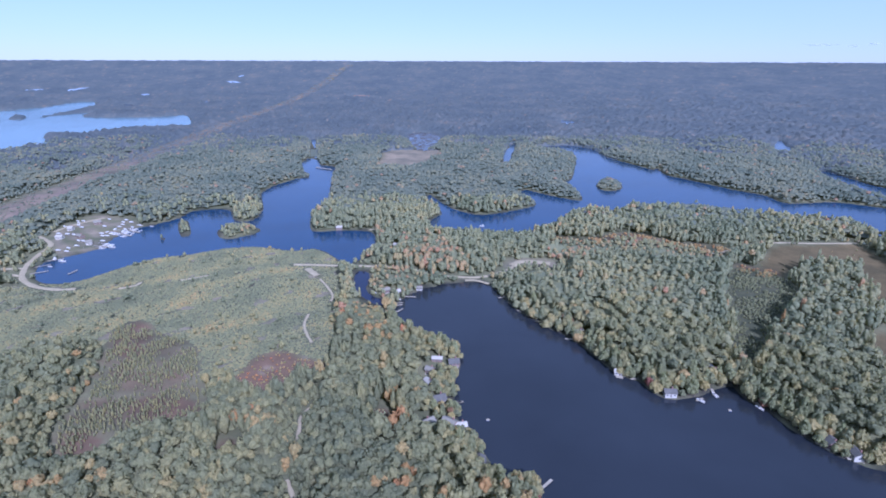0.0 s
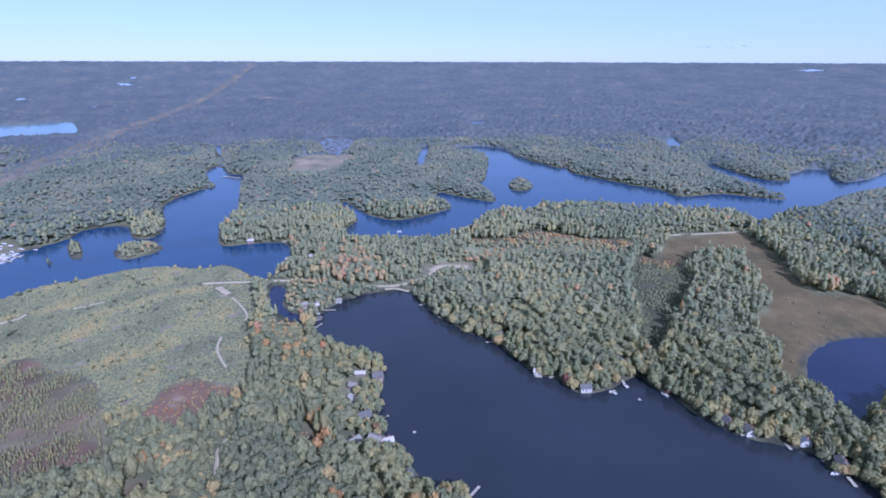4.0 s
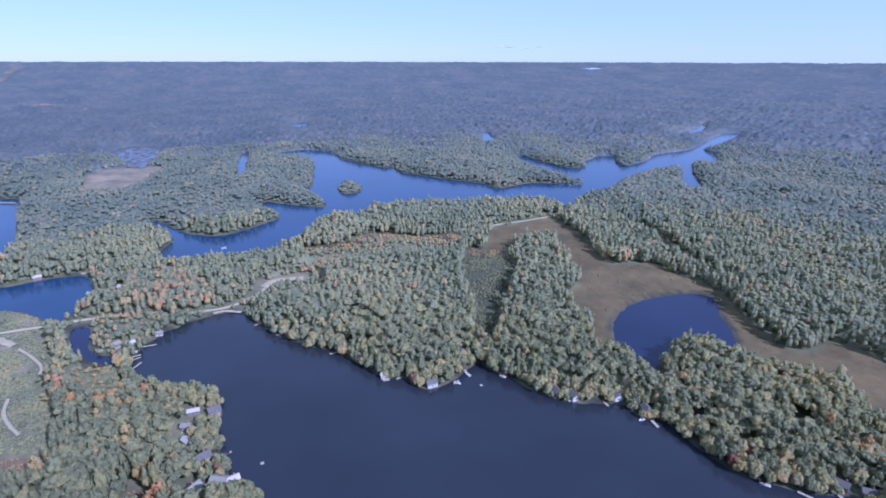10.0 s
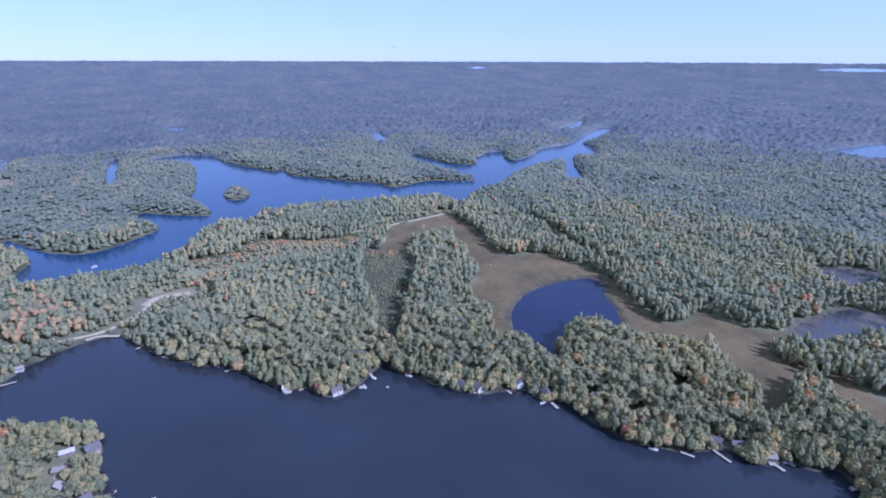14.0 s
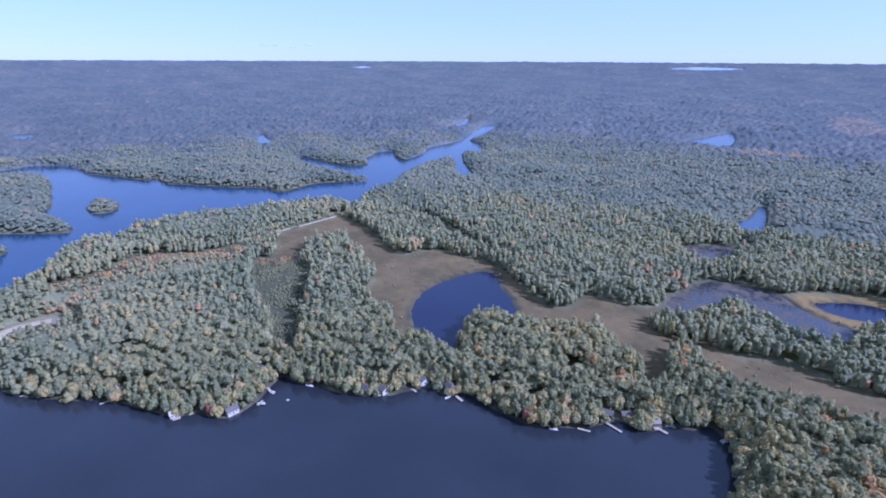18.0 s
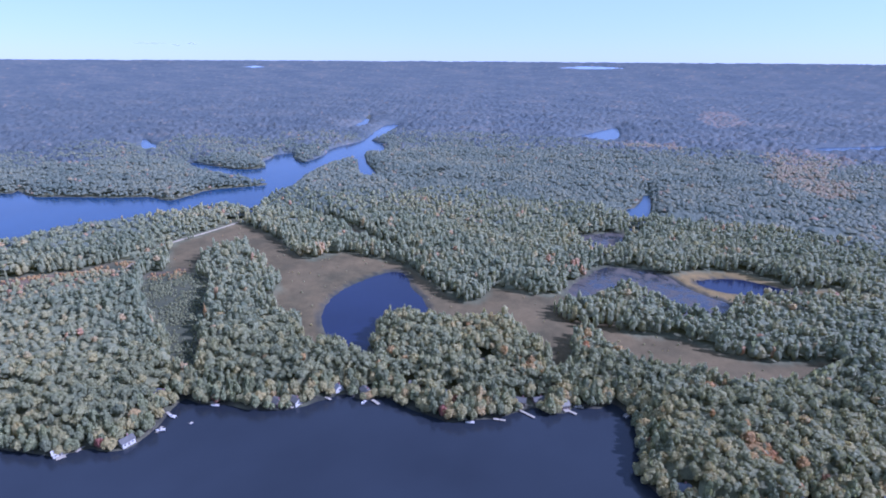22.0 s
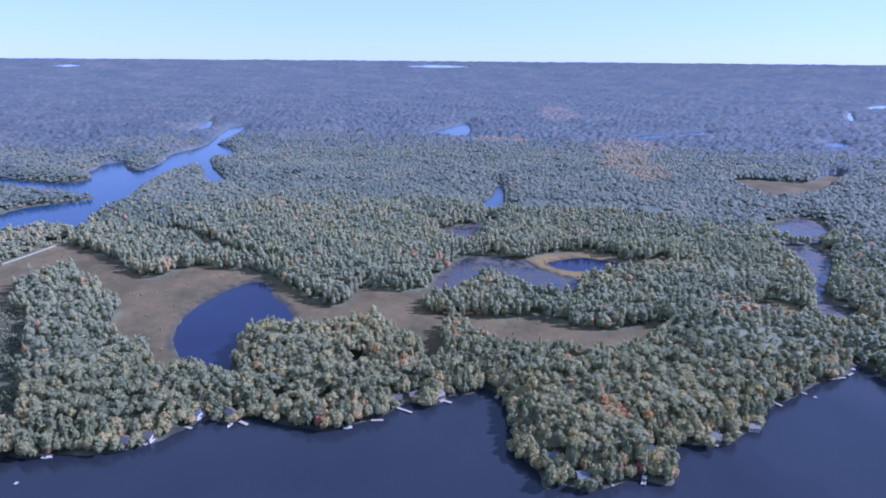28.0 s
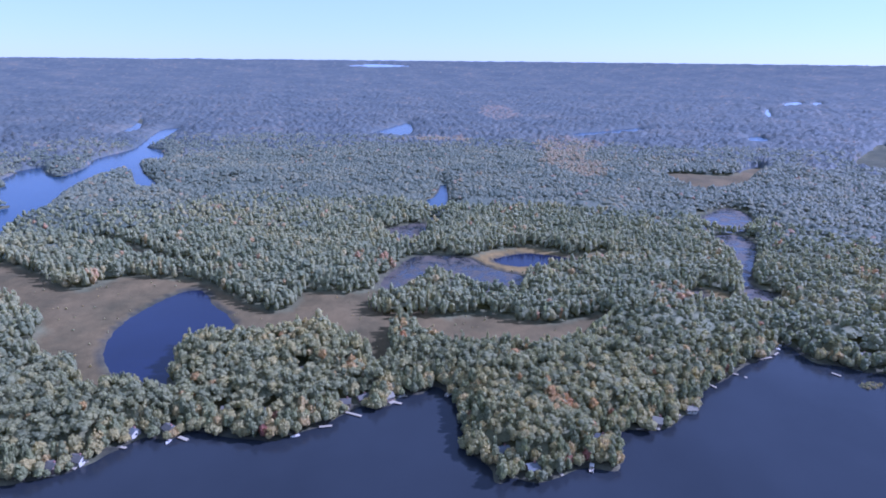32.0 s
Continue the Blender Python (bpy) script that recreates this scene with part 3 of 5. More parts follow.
HOUSES = [  # ridge ends, width, wall height, roof, walls
    ((256.5, 232.7), (254.3, 225.3), 6.2, 3.0, 'blue', 'white'),
    ((265.8, 215.4), (262.4, 209.0), 5.7, 3, 'slate', 'white'),
    ((286.9, 188.8), (287.4, 183.5), 5.7, 2.8, 'pale', 'brown'),
    ((289.4, 162.8), (290.5, 158.1), 5.7, 2.8, 'blue', 'brown'),
    ((307.2, 117.0), (308.8, 111.4), 5.7, 2.8, 'slate', 'brown'),
    ((313.8, 106.0), (317.3, 102.4), 4.8, 2.6, 'slate', 'brown'),
    ((316.1, 85.0), (319.7, 81.1), 5.7, 3, 'pale', 'brown'),
    ((224.6, 258.6), (223.3, 253.2), 5.7, 3, 'slate', 'brown'),
    ((230.6, 247.7), (230.2, 243.3), 5.7, 3, 'slate', 'white'),
    ((337.9, 157.9), (336.2, 151.0), 5.7, 2.8, 'pale', 'white'),
    ((118.4, 327.4), (125.0, 325.2), 4.8, 2.3, 'white', 'white'),
    ((147.2, 305.4), (153.7, 305.0), 5.7, 3, 'slate', 'white'),
    ((108.0, 387.3), (112.7, 388.1), 5.7, 3, 'pale', 'white'),
    ((133.3, 434.8), (137.3, 429.2), 5.7, 3, 'pale', 'white'),
    ((190.5, 333.4), (190.9, 328.8), 5.7, 3, 'blue', 'white'),
    ((-18.2, 473.9), (-16.4, 473.6), 3.8, 2.6, 'pale', 'white'),
    ((4.3, 342.3), (11.6, 343.4), 6.6, 2.6, 'slate', 'brown'),
    ((-6.4, 347.0), (-2.3, 346.6), 3.8, 2.6, 'white', 'brown'),
    ((-10.7, 332.4), (-7.8, 330.8), 4.8, 2.8, 'pale', 'brown'),
    ((-10.5, 317.5), (-9.1, 314.9), 3.8, 2.6, 'white', 'white'),
    ((-4.7, 295.4), (0.2, 297.3), 7.6, 3.2, 'slate', 'white'),
    ((-14.4, 267.5), (-5.8, 274.0), 5.7, 3, 'pale', 'white'),
    ((0.7, 274.6), (7.8, 269.7), 7.6, 3, 'pale', 'brown'),
    ((9.9, 271.7), (14.0, 272.3), 4.8, 2.4, 'white', 'white'),
    ((26.1, 245.1), (26.2, 238.8), 5.7, 2.8, 'slate', 'brown'),
    ((-59.8, 587.7), (-51.3, 583.8), 5.7, 3, 'pale', 'brown'),
    ((14.7, 649.0), (21.0, 654.1), 5.7, 3, 'pale', 'white'),
    ((26.3, 661.8), (34.3, 666.8), 5.7, 3, 'white', 'white'),
    ((36.6, 678.1), (44.0, 681.1), 5.7, 3, 'white', 'white'),
    ((-138.5, 662.9), (-133.0, 663.6), 5.7, 3, 'white', 'brown'),
    ((321.6, -85.1), (320.6, -89.7), 6.6, 3, 'pale', 'brown'),
    ((335.9, -112.4), (336.4, -115.4), 4.8, 2.6, 'pale', 'white'),
    ((441.4, -260.6), (442.0, -264.2), 5.7, 3, 'white', 'white'),
    ((429.5, -257.6), (430.5, -268.5), 6.6, 3, 'white', 'white'),
    ((265.1, -6.4), (267.3, -11.4), 5.7, 3, 'blue', 'brown'),
    ((276.7, 10.5), (278.3, 6.7), 5.7, 3, 'blue', 'brown'),
    ((299.3, -47.7), (298.2, -50.9), 4.8, 3, 'blue', 'brown'),
    ((373.9, 1.3), (373.0, -2.9), 5.7, 3, 'blue', 'white'),
    ((-470.2, 624.0), (-466.1, 624.1), 6.6, 3, 'white', 'white'),
    ((-454.2, 635.6), (-445.0, 630.5), 5.6, 2.8, 'pale', 'brown'),
    ((-426.4, 609.2), (-422.4, 611.4), 6.6, 3, 'pale', 'white'),
    ((-463.0, 683.4), (-456.0, 688.0), 6.4, 3, 'pale', 'brown'),
    ((-477.9, 656.8), (-473.6, 656.8), 6.6, 3, 'white', 'white'),
    ((866.6, 628.6), (869.3, 620.4), 8.5, 3, 'white', 'white'),
    ((710.2, 209.7), (716.4, 206.6), 7.6, 3, 'pale', 'white'),
    ((1632.4, 550.7), (1644.5, 542.1), 8.5, 3, 'white', 'white'),
    ((-58.0, 470.0), (-52.0, 474.0), 4.8, 2.6, 'pale', 'brown'),
    ((-47.0, 466.5), (-42.0, 470.0), 4.5, 2.5, 'white', 'white'),
    ((-86.0, 600.0), (-80.0, 598.0), 5.0, 2.8, 'white', 'white'),
    ((-76.0, 596.0), (-70.0, 594.0), 4.8, 2.6, 'white', 'white'),
    ((-58.0, 603.0), (-51.0, 600.0), 5.4, 3.0, 'white', 'white'),
    ((81.0, 486.0), (86.0, 490.0), 5.2, 2.8, 'slate', 'brown'),
]
WARM = [  # place, radius, how far the leaves have turned
    ((337.7, 439.5), 8, 0.93),
    ((322.2, 461.2), 7, 0.92),
    ((272.2, 433.2), 8, 0.9),
    ((287.7, 467.6), 8, 0.9),
    ((236.4, 382.4), 7, 0.88),
    ((221.0, 357.2), 7, 0.92),
    ((209.2, 331.4), 8, 0.86),
    ((569.7, 132.0), 14, 0.97),
    ((556.6, 137.8), 11, 0.95),
    ((296.0, 131.8), 6, 1.0),
    ((316.1, -25.3), 8, 0.9),
    ((313.9, -31.0), 6, 0.97),
    ((314.1, -16.7), 8, 0.84),
    ((315.1, -32.2), 7, 0.97),
    ((308.2, -50.5), 6, 0.82),
    ((301.7, -44.7), 4, 1.0),
    ((271.9, -32.3), 6, 0.98),
    ((277.8, -53.9), 4, 0.98),
    ((322.6, -92.1), 6, 0.91),
    ((323.5, -23.8), 8, 0.9),
    ((316.3, -39.3), 7, 0.88),
    ((-27.0, 366.1), 7, 1.0),
    ((-35.6, 369.2), 6, 1.0),
    ((-34.0, 264.1), 11, 0.94),
    ((24.9, 224.9), 6, 0.97),
    ((20.1, 211.2), 7, 0.9),
    ((-29.8, 292.8), 7, 0.9),
    ((551.8, 148.2), 14, 0.93),
    ((143.2, 311.3), 7, 0.9),
    ((300.7, 496.6), 17, 0.95),
    ((313.7, 499.7), 14, 0.96),
    ((245.7, 420.4), 11, 0.88),
    ((220.1, 360.6), 11, 0.88),
    ((315.1, 500.9), 17, 0.95),
    ((-27.4, 537.0), 17, 0.86),
    ((-0.3, 523.7), 17, 0.88),
    ((-9.1, 584.5), 20, 0.86),
    ((-24.3, 553.7), 25, 0.86),
    ((-1.0, 564.6), 20, 0.9),
    ((522.7, -142.7), 20, 0.88),
    ((503.3, -145.6), 11, 0.9),
    ((452.2, 423.6), 11, 0.88),
    ((314.9, -26.0), 10, 0.92),
    ((319.3, -18.4), 7, 0.88),
    ((-61.7, 378.4), 17, 0.9),
    ((-46.9, 391.4), 11, 0.92),
    ((-48.5, 359.3), 11, 0.86),
]

# ---------------------------------------------------------------- plan arithmetic
rng = np.random.default_rng(7)


def rounded(pts, closed=True, per=4):
    """A smooth line (Catmull-Rom) through the corner points of the plan."""
    p = np.array(pts, float)
    if closed:
        q = np.vstack([p[-1], p, p[0], p[1]])
    else:
        q = np.vstack([2 * p[0] - p[1], p, 2 * p[-1] - p[-2]])
    u = np.linspace(0, 1, per, endpoint=False)[:, None]
    out = []
    for a, b, c, d in zip(q[:-3], q[1:-2], q[2:-1], q[3:]):
        out.append(0.5 * (2 * b + (c - a) * u + (2 * a - 5 * b + 4 * c - d) * u * u + (3 * b - a - 3 * c + d) * u ** 3))
    out = np.vstack(out)
    return out if closed else np.vstack([out, p[-1]])


def line_distance(line, pts, closed):
    """The distance of points from a line, and whether they lie inside it."""
    a = line
    b = np.roll(line, -1, axis=0) if closed else line[1:]
    a = a[:len(b)]
    best, inside = np.full(len(pts), 1e9), np.zeros(len(pts), bool)
    for s in range(0, len(pts), 20000):
        p = pts[s:s + 20000, None, :]
        d = b - a
        t = np.clip(((p - a) * d).sum(-1) / np.maximum((d * d).sum(-1), 1e-9), 0, 1)
        best[s:s + 20000] = np.sqrt((((a + t[..., None] * d) - p) ** 2).sum(-1).min(1))
        if closed:
            y = p[..., 1]
            cross = (a[:, 1] > y) != (b[:, 1] > y)
            x = a[:, 0] + (y - a[:, 1]) / np.where(d[:, 1] == 0, 1e-9, d[:, 1]) * d[:, 0]
            inside[s:s + 20000] = ((cross & (p[..., 0] < x)).sum(1) % 2) == 1
    return best, inside


def signed(line, pts, margin, closed=True):
    """Signed distance: negative inside; cut off at the margin."""
    out = np.full(len(pts), float(margin))
    lo, hi = line.min(0) - margin, line.max(0) + margin
    near = np.where(((pts > lo) & (pts < hi)).all(1))[0]
    if len(near):
        d, ins = line_distance(line, pts[near], closed)
        out[near] = np.where(ins, -d, np.minimum(d, margin))
    return out


SHORES = {k: rounded(v) for k, v in WATERS.items()}
ISLANDS = {k: rounded(v) for k, v in ISLES.items()}
FIELDS = {k: rounded(v) for k, v in AREAS.items()}
LANES = {k: (rounded(v, False), w) for k, (v, w) in ROADS.items()}
CENTRE = np.array((7.0, 6.0))
FAR_WATERS = ("sliver_a", "sliver_b", "pond_p2", "pond_p3", "pond_p4", "pond_g", "pond_g2", "pond_g4", "pond_g5", "pond_g6", "pond_g7")


def wobble(pts, scale, seed):
    """Smooth noise of about -1 to 1, from a few turned waves."""
    r = np.random.default_rng(seed)
    out = np.zeros(len(pts))
    for k in range(7):
        a, f, ph = r.uniform(0, 6.28), r.uniform(0.5, 1.7) / scale, r.uniform(0, 6.28)
        out += np.sin((pts[:, 0] * math.cos(a) + pts[:, 1] * math.sin(a)) * f * 6.28 + ph)
    return out / 3.5


def water_distance(pts):
    sd = np.full(len(pts), 60.0)
    for k, line in SHORES.items():
        if k not in FAR_WATERS:
            sd = np.minimum(sd, signed(line, pts, 60.0))
    sd = sd + 0.9 * wobble(pts, 14.0, 3) * np.clip(1 - np.abs(sd) / 30, 0, 1)
    for line in ISLANDS.values():
        sd = np.maximum(sd, -signed(line, pts, 60.0))
    for k in ("causeway",):
        line, w = LANES[k]
        sd = np.maximum(sd, w * 0.5 + 2.5 - signed(line, pts, 60.0, False))
    return sd


def bowl(r):
    """The far land bends up towards eye level, so that the horizon fits the camera's view."""
    u = np.clip((r - 2700) / 2200, 0, 1.1)
    return 190 * u * u


def height(pts, sd=None):
    sd = water_distance(pts) if sd is None else sd
    r = np.hypot(*(pts - CENTRE).T)
    roll = 2.2 + 2.0 * wobble(pts, 160.0, 11)
    return np.clip(sd * 0.3, -2.5, 0.9) + np.clip((sd - 8) / 50, 0, 1) * roll + bowl(r)


def field(name, pts, soft=3.0):
    return np.clip(0.5 - signed(FIELDS[name], pts, 30.0) / (2 * soft), 0, 1)


def link(name, verts, faces, material, parent=None, smooth=False):
    me = bpy.data.meshes.new(name)
    me.from_pydata(verts, [], faces)
    me.materials.append(material)
    if smooth:
        me.shade_smooth()
    ob = new(name, me)
    ob.parent = parent
    return ob


def fast_mesh(name, verts, tris):
    """A mesh from arrays of corners and triangles."""
    me = bpy.data.meshes.new(name)
    me.vertices.add(len(verts))
    me.vertices.foreach_set("co", np.ascontiguousarray(verts, np.float32).ravel())
    me.loops.add(tris.size)
    me.loops.foreach_set("vertex_index", np.ascontiguousarray(tris, np.int32).ravel())
    me.polygons.add(len(tris))
    me.polygons.foreach_set("loop_start", np.arange(0, tris.size, tris.shape[1], dtype=np.int32))
    me.update(calc_edges=True)
    return me


# ---------------------------------------------------------------- ground sheet
def ground_sheet():
    th = np.concatenate([np.arange(-68, 150, 0.56), np.arange(150, 292, 3.55)])   # degrees clockwise from +y
    rr = [20.0]
    while rr[-1] < 4900:
        rr.append(rr[-1] * (1.05 if rr[-1] < 110 else 1.0135))
    rr = np.array(rr)
    T, Rr = np.meshgrid(np.radians(th), rr)
    pts = np.c_[(CENTRE[0] + Rr * np.sin(T)).ravel(), (CENTRE[1] + Rr * np.cos(T)).ravel()]
    sd = water_distance(pts)
    z = height(pts, sd)
    n, m = len(rr), len(th)
    i, j = np.meshgrid(np.arange(n - 1), np.arange(m), indexing="ij")
    a, b = i * m + j, i * m + (j + 1) % m
    quads = np.stack([a, b, b + m, a + m], -1).reshape(-1, 4)[:, ::-1]
    me = fast_mesh("ground", np.c_[pts, z], quads)
    me.materials.append(ground_m)
    me.shade_smooth()
    masks = {"meadow": ("meadow", "pond_rim", "gap_n", "notch", "brown_e"), "bog": ("bog_a", "bog_c", "bog_d", "bog_low", "bog_mid", "bog_top", "rust_a", "rust_c"),
             "grey": ("grey_marsh", "west_open", "purple_e", "tan_e", "bush_band"), "reed": ("reed_ring", "reed_e"), "cleared": ("tan_field_n",)}
    jit = 4.0 * wobble(pts, 9.0, 5)[:, None] * np.array((1.0, 0.6))
    for key, names in masks.items():
        v = np.zeros(len(pts))
        for k in names:
            v = np.maximum(v, field(k, pts + jit * 0.5))
        if key == "bog":
            v = np.maximum(v, field("bog_b", pts + jit * 2.5, 12.0) * np.clip(0.5 + 0.4 * wobble(pts, 25.0, 12), 0, 0.85))
        if key == "cleared":
            line, w = LANES["powerline"]
            v = np.maximum(v, np.clip(0.62 + 0.3 * wobble(pts, 60.0, 14), 0, 1) * np.clip((w * 0.6 - signed(line, pts, 110, False)) / 18, 0, 1))
        me.attributes.new(key, "FLOAT", "POINT").data.foreach_set("value", v.astype(np.float32))
    bank = np.clip(1 - np.abs(sd - 0.6) / 1.2, 0, 1) * np.clip(wobble(pts, 30.0, 8) * 2 - 0.6, 0, 1) * 0.4
    bank = np.maximum(bank, field("marina_yard", pts) * np.clip(0.45 + wobble(pts, 12.0, 9), 0, 0.85))
    bank = np.maximum(bank, 0.75 * np.maximum(field("tan_field", pts), field("lot_yard", pts)))
    bare = wobble(pts, 30.0, 16) + 0.4 * wobble(pts, 9.0, 17)      # sandy openings in the scrub
    bank = np.maximum(bank, field("scrub_hill", pts) * np.clip((bare - 0.85) * 3, 0, 0.7))
    me.attributes.new("bank", "FLOAT", "POINT").data.foreach_set("value", bank.astype(np.float32))
    shore_shade = np.clip((6.5 - sd) / 2.5, 0, 1) * np.clip(0.85 + 0.5 * wobble(pts, 22.0, 13), 0, 1)     # dark band along the waterline: shore shade painted in
    me.attributes.new("shore_shade", "FLOAT", "POINT").data.foreach_set("value", shore_shade.astype(np.float32))
    return tagged(new("ground", me), "gently rolling forest floor with tan sedge meadows", "ground", kind="structure")


ground = ground_sheet()

# ---------------------------------------------------------------- waters
SHALLOW = ("slough", "marsh_w", "marsh_w2", "marsh_w3", "pond_reed_b", "pond_nw", "pond_nw2", "slough_n")
NAMES = {"main_lake": ("lake", "wide dark blue lake with a wooded shore"), "river_lake": ("lake", "long winding blue lake between wooded shores"),
         "marina_lake": ("lake", "blue lake with wooded islets and a marina"), "black_pond": ("pond", "dark blue pond ringed by tan sedge")}
for level, (key, line) in enumerate(SHORES.items()):
    d = np.roll(line, -1, 0) - np.roll(line, 1, 0)
    nrm = np.c_[d[:, 1], -d[:, 0]] / np.maximum(np.hypot(*d.T), 1e-6)[:, None]
    area = 0.5 * np.sum(line[:, 0] * np.roll(line[:, 1], -1) - np.roll(line[:, 0], -1) * line[:, 1])
    out = line + nrm * (3.0 if area > 0 else -3.0)
    z = bowl(np.hypot(*(out - CENTRE).T)) + (5.5 if key in FAR_WATERS else 0.012 * level)
    bm = bmesh.new()
    f = bm.faces.new([bm.verts.new((x, y, h)) for (x, y), h in zip(out, z)])
    bm.normal_update()
    if f.normal.z < 0:
        f.normal_flip()
    bmesh.ops.triangulate(bm, faces=[f])
    nm, lab = NAMES.get(key, ("marsh_water", "shallow blue-grey water among marsh plants") if key in SHALLOW else ("pond", "small blue pond among woods"))
    me = bpy.data.meshes.new(nm)
    bm.to_mesh(me)
    bm.free()
    me.materials.append(shallow if key in SHALLOW else dark_water if key in ("black_pond", "cove", "marsh_pond") else water if key == "main_lake" else blue_water if key in ("river_lake", "marina_lake") else wide_water if key == "west_lake" else sky_glare_water if key in FAR_WATERS else pale_water)
    tagged(new(nm, me), lab, "water", kind="structure")


# ---------------------------------------------------------------- roads
def strip(name, line, w, z0, material, label, cat="road"):
    line = np.array(line)
    d = np.gradient(line, axis=0)
    nrm = np.c_[-d[:, 1], d[:, 0]] / np.maximum(np.hypot(*d.T), 1e-6)[:, None]
    cols = np.array((-0.5, -0.25, 0.25, 0.5))
    ww = w * (1 + 0.15 * np.sin(np.arange(len(line)) * 1.7))
    P = line[:, None, :] + nrm[:, None, :] * (cols[None, :, None] * ww[:, None, None])
    z = height(P.reshape(-1, 2)).reshape(len(line), 4)
    z = np.maximum(z.max(1, keepdims=True), 0.7) + z0 - np.array((0.5, 0, 0, 0.5))
    V = np.concatenate([P, z[..., None]], -1).reshape(-1, 3)
    F = [(4 * i + k, 4 * i + k + 4, 4 * i + k + 5, 4 * i + k + 1) for i in range(len(line) - 1) for k in range(3)]
    ob = link(name, V.tolist(), F, material, smooth=True)
    return tagged(ob, label, cat, kind="structure")


for key, (line, w) in LANES.items():
    if key != "powerline":
        strip("road", line, w, 0.6, gravel, "pale gravel road between trees")

# ---------------------------------------------------------------- woods
def ico(level):
    bm = bmesh.new()
    bmesh.ops.create_icosphere(bm, subdivisions=level, radius=1.0)
    v = np.array([x.co[:] for x in bm.verts])
    f = np.array([[x.index for x in p.verts] for p in bm.faces])
    bm.free()
    return v, f


def lumpy(level, seed, amp):
    v, f = ico(level)
    r = np.random.default_rng(seed)
    k = r.normal(size=(9, 3)) * 2.2
    ph = r.uniform(0, 6.28, 9)
    v = v * (1 + amp * np.sin(v @ k.T + ph).sum(1, keepdims=True) / 3 + amp * 0.9 * r.normal(size=(len(v), 1)))
    return v, f


def crown_shape(seed, pine, puffs, level, tufts, size):
    """A crown about 1 in radius and from 0 to 1 high: rounded boughs heaped round the stem, with loose leaf tufts between them."""
    r = np.random.default_rng(seed)
    V, Fc, n = [], [], 0
    for k in range(puffs):
        v, f = lumpy(level, seed * 31 + k, 0.13)
        if puffs == 2:
            c = np.array((r.uniform(-0.1, 0.1), r.uniform(-0.1, 0.1), 0.36 if k == 0 else 0.72))
            g = np.array((0.84, 0.84, 0.36)) if k == 0 else np.array((0.46, 0.46, 0.28) if pine else (0.6, 0.6, 0.27))
        elif k == 0:
            c, g = np.array((0, 0, 0.45)), np.array((0.66, 0.66, 0.42))
        else:
            up = (k - 0.5) / (puffs - 0.5)
            a = 2.4 * k + r.uniform(-0.4, 0.4)
            ring = (0.72 * (1 - 0.80 * up) if pine else 0.62 * math.sqrt(1 - 0.75 * up * up)) * r.uniform(0.8, 1.15)
            c = np.array((ring * math.cos(a), ring * math.sin(a), 0.28 + (0.58 if pine else 0.46) * up + r.uniform(-0.05, 0.05)))
            w = (0.46 - 0.16 * up if pine else 0.45) * r.uniform(0.8, 1.15)
            g = np.array((w, w, w * (0.50 if pine else 0.58)))
        V.append(v * g + c)
        Fc.append(f + n)
        n += len(v)
    for k in range(tufts):
        u, a = r.uniform(-0.2, 1.0), 2.4 * k + r.uniform(-0.6, 0.6)
        ring = math.sqrt(1 - u * u) * (1 - (0.5 * max(u, 0) if pine else 0))
        out = np.array((ring * math.cos(a), ring * math.sin(a), u))
        c = out * (1, 1, 0.5) * r.uniform(0.80, 1.06) + (0, 0, 0.48)
        nrm = out + r.normal(0, 0.4, 3)
        nrm /= np.linalg.norm(nrm)
        t = np.cross(nrm, (0.3, 0.2, 0.9))
        t /= np.linalg.norm(t)
        s = np.cross(nrm, t)
        g = size * r.uniform(0.7, 1.4)
        flat = np.array((1, 1, 0.6))
        V.append(np.array([c + t * g * flat, c + (s * g * 0.9 - nrm * g * 0.3) * flat, c - t * g * 0.9 * flat, c + (-s * g - nrm * g * 0.3) * flat]))
        Fc.append(np.array(((0, 1, 2), (0, 2, 3))) + n)
        n += 4
    return np.vstack(V), np.vstack(Fc)


def dome(seed, low=0.25, sides=6):
    """The upper side of one small crown; low: where its skirt ends."""
    r = np.random.default_rng(seed)
    a = 6.283 * np.arange(sides) / sides + r.uniform(-0.2, 0.2, sides)
    w = r.uniform(0.8, 1.2, sides)
    v = np.vstack([np.c_[w * np.cos(a), w * np.sin(a), r.uniform(low, low + 0.3, sides)], [(r.uniform(-0.2, 0.2), r.uniform(-0.2, 0.2), 1.0)]])
    return v, np.array([(i, (i + 1) % sides, sides) for i in range(sides)])


HOUSE_SPOTS = np.array([((a[0] + c[0]) / 2, (a[1] + c[1]) / 2) for a, c, *_ in HOUSES])
WARM_SPOTS = [(np.array(p), r, v) for p, r, v in WARM]


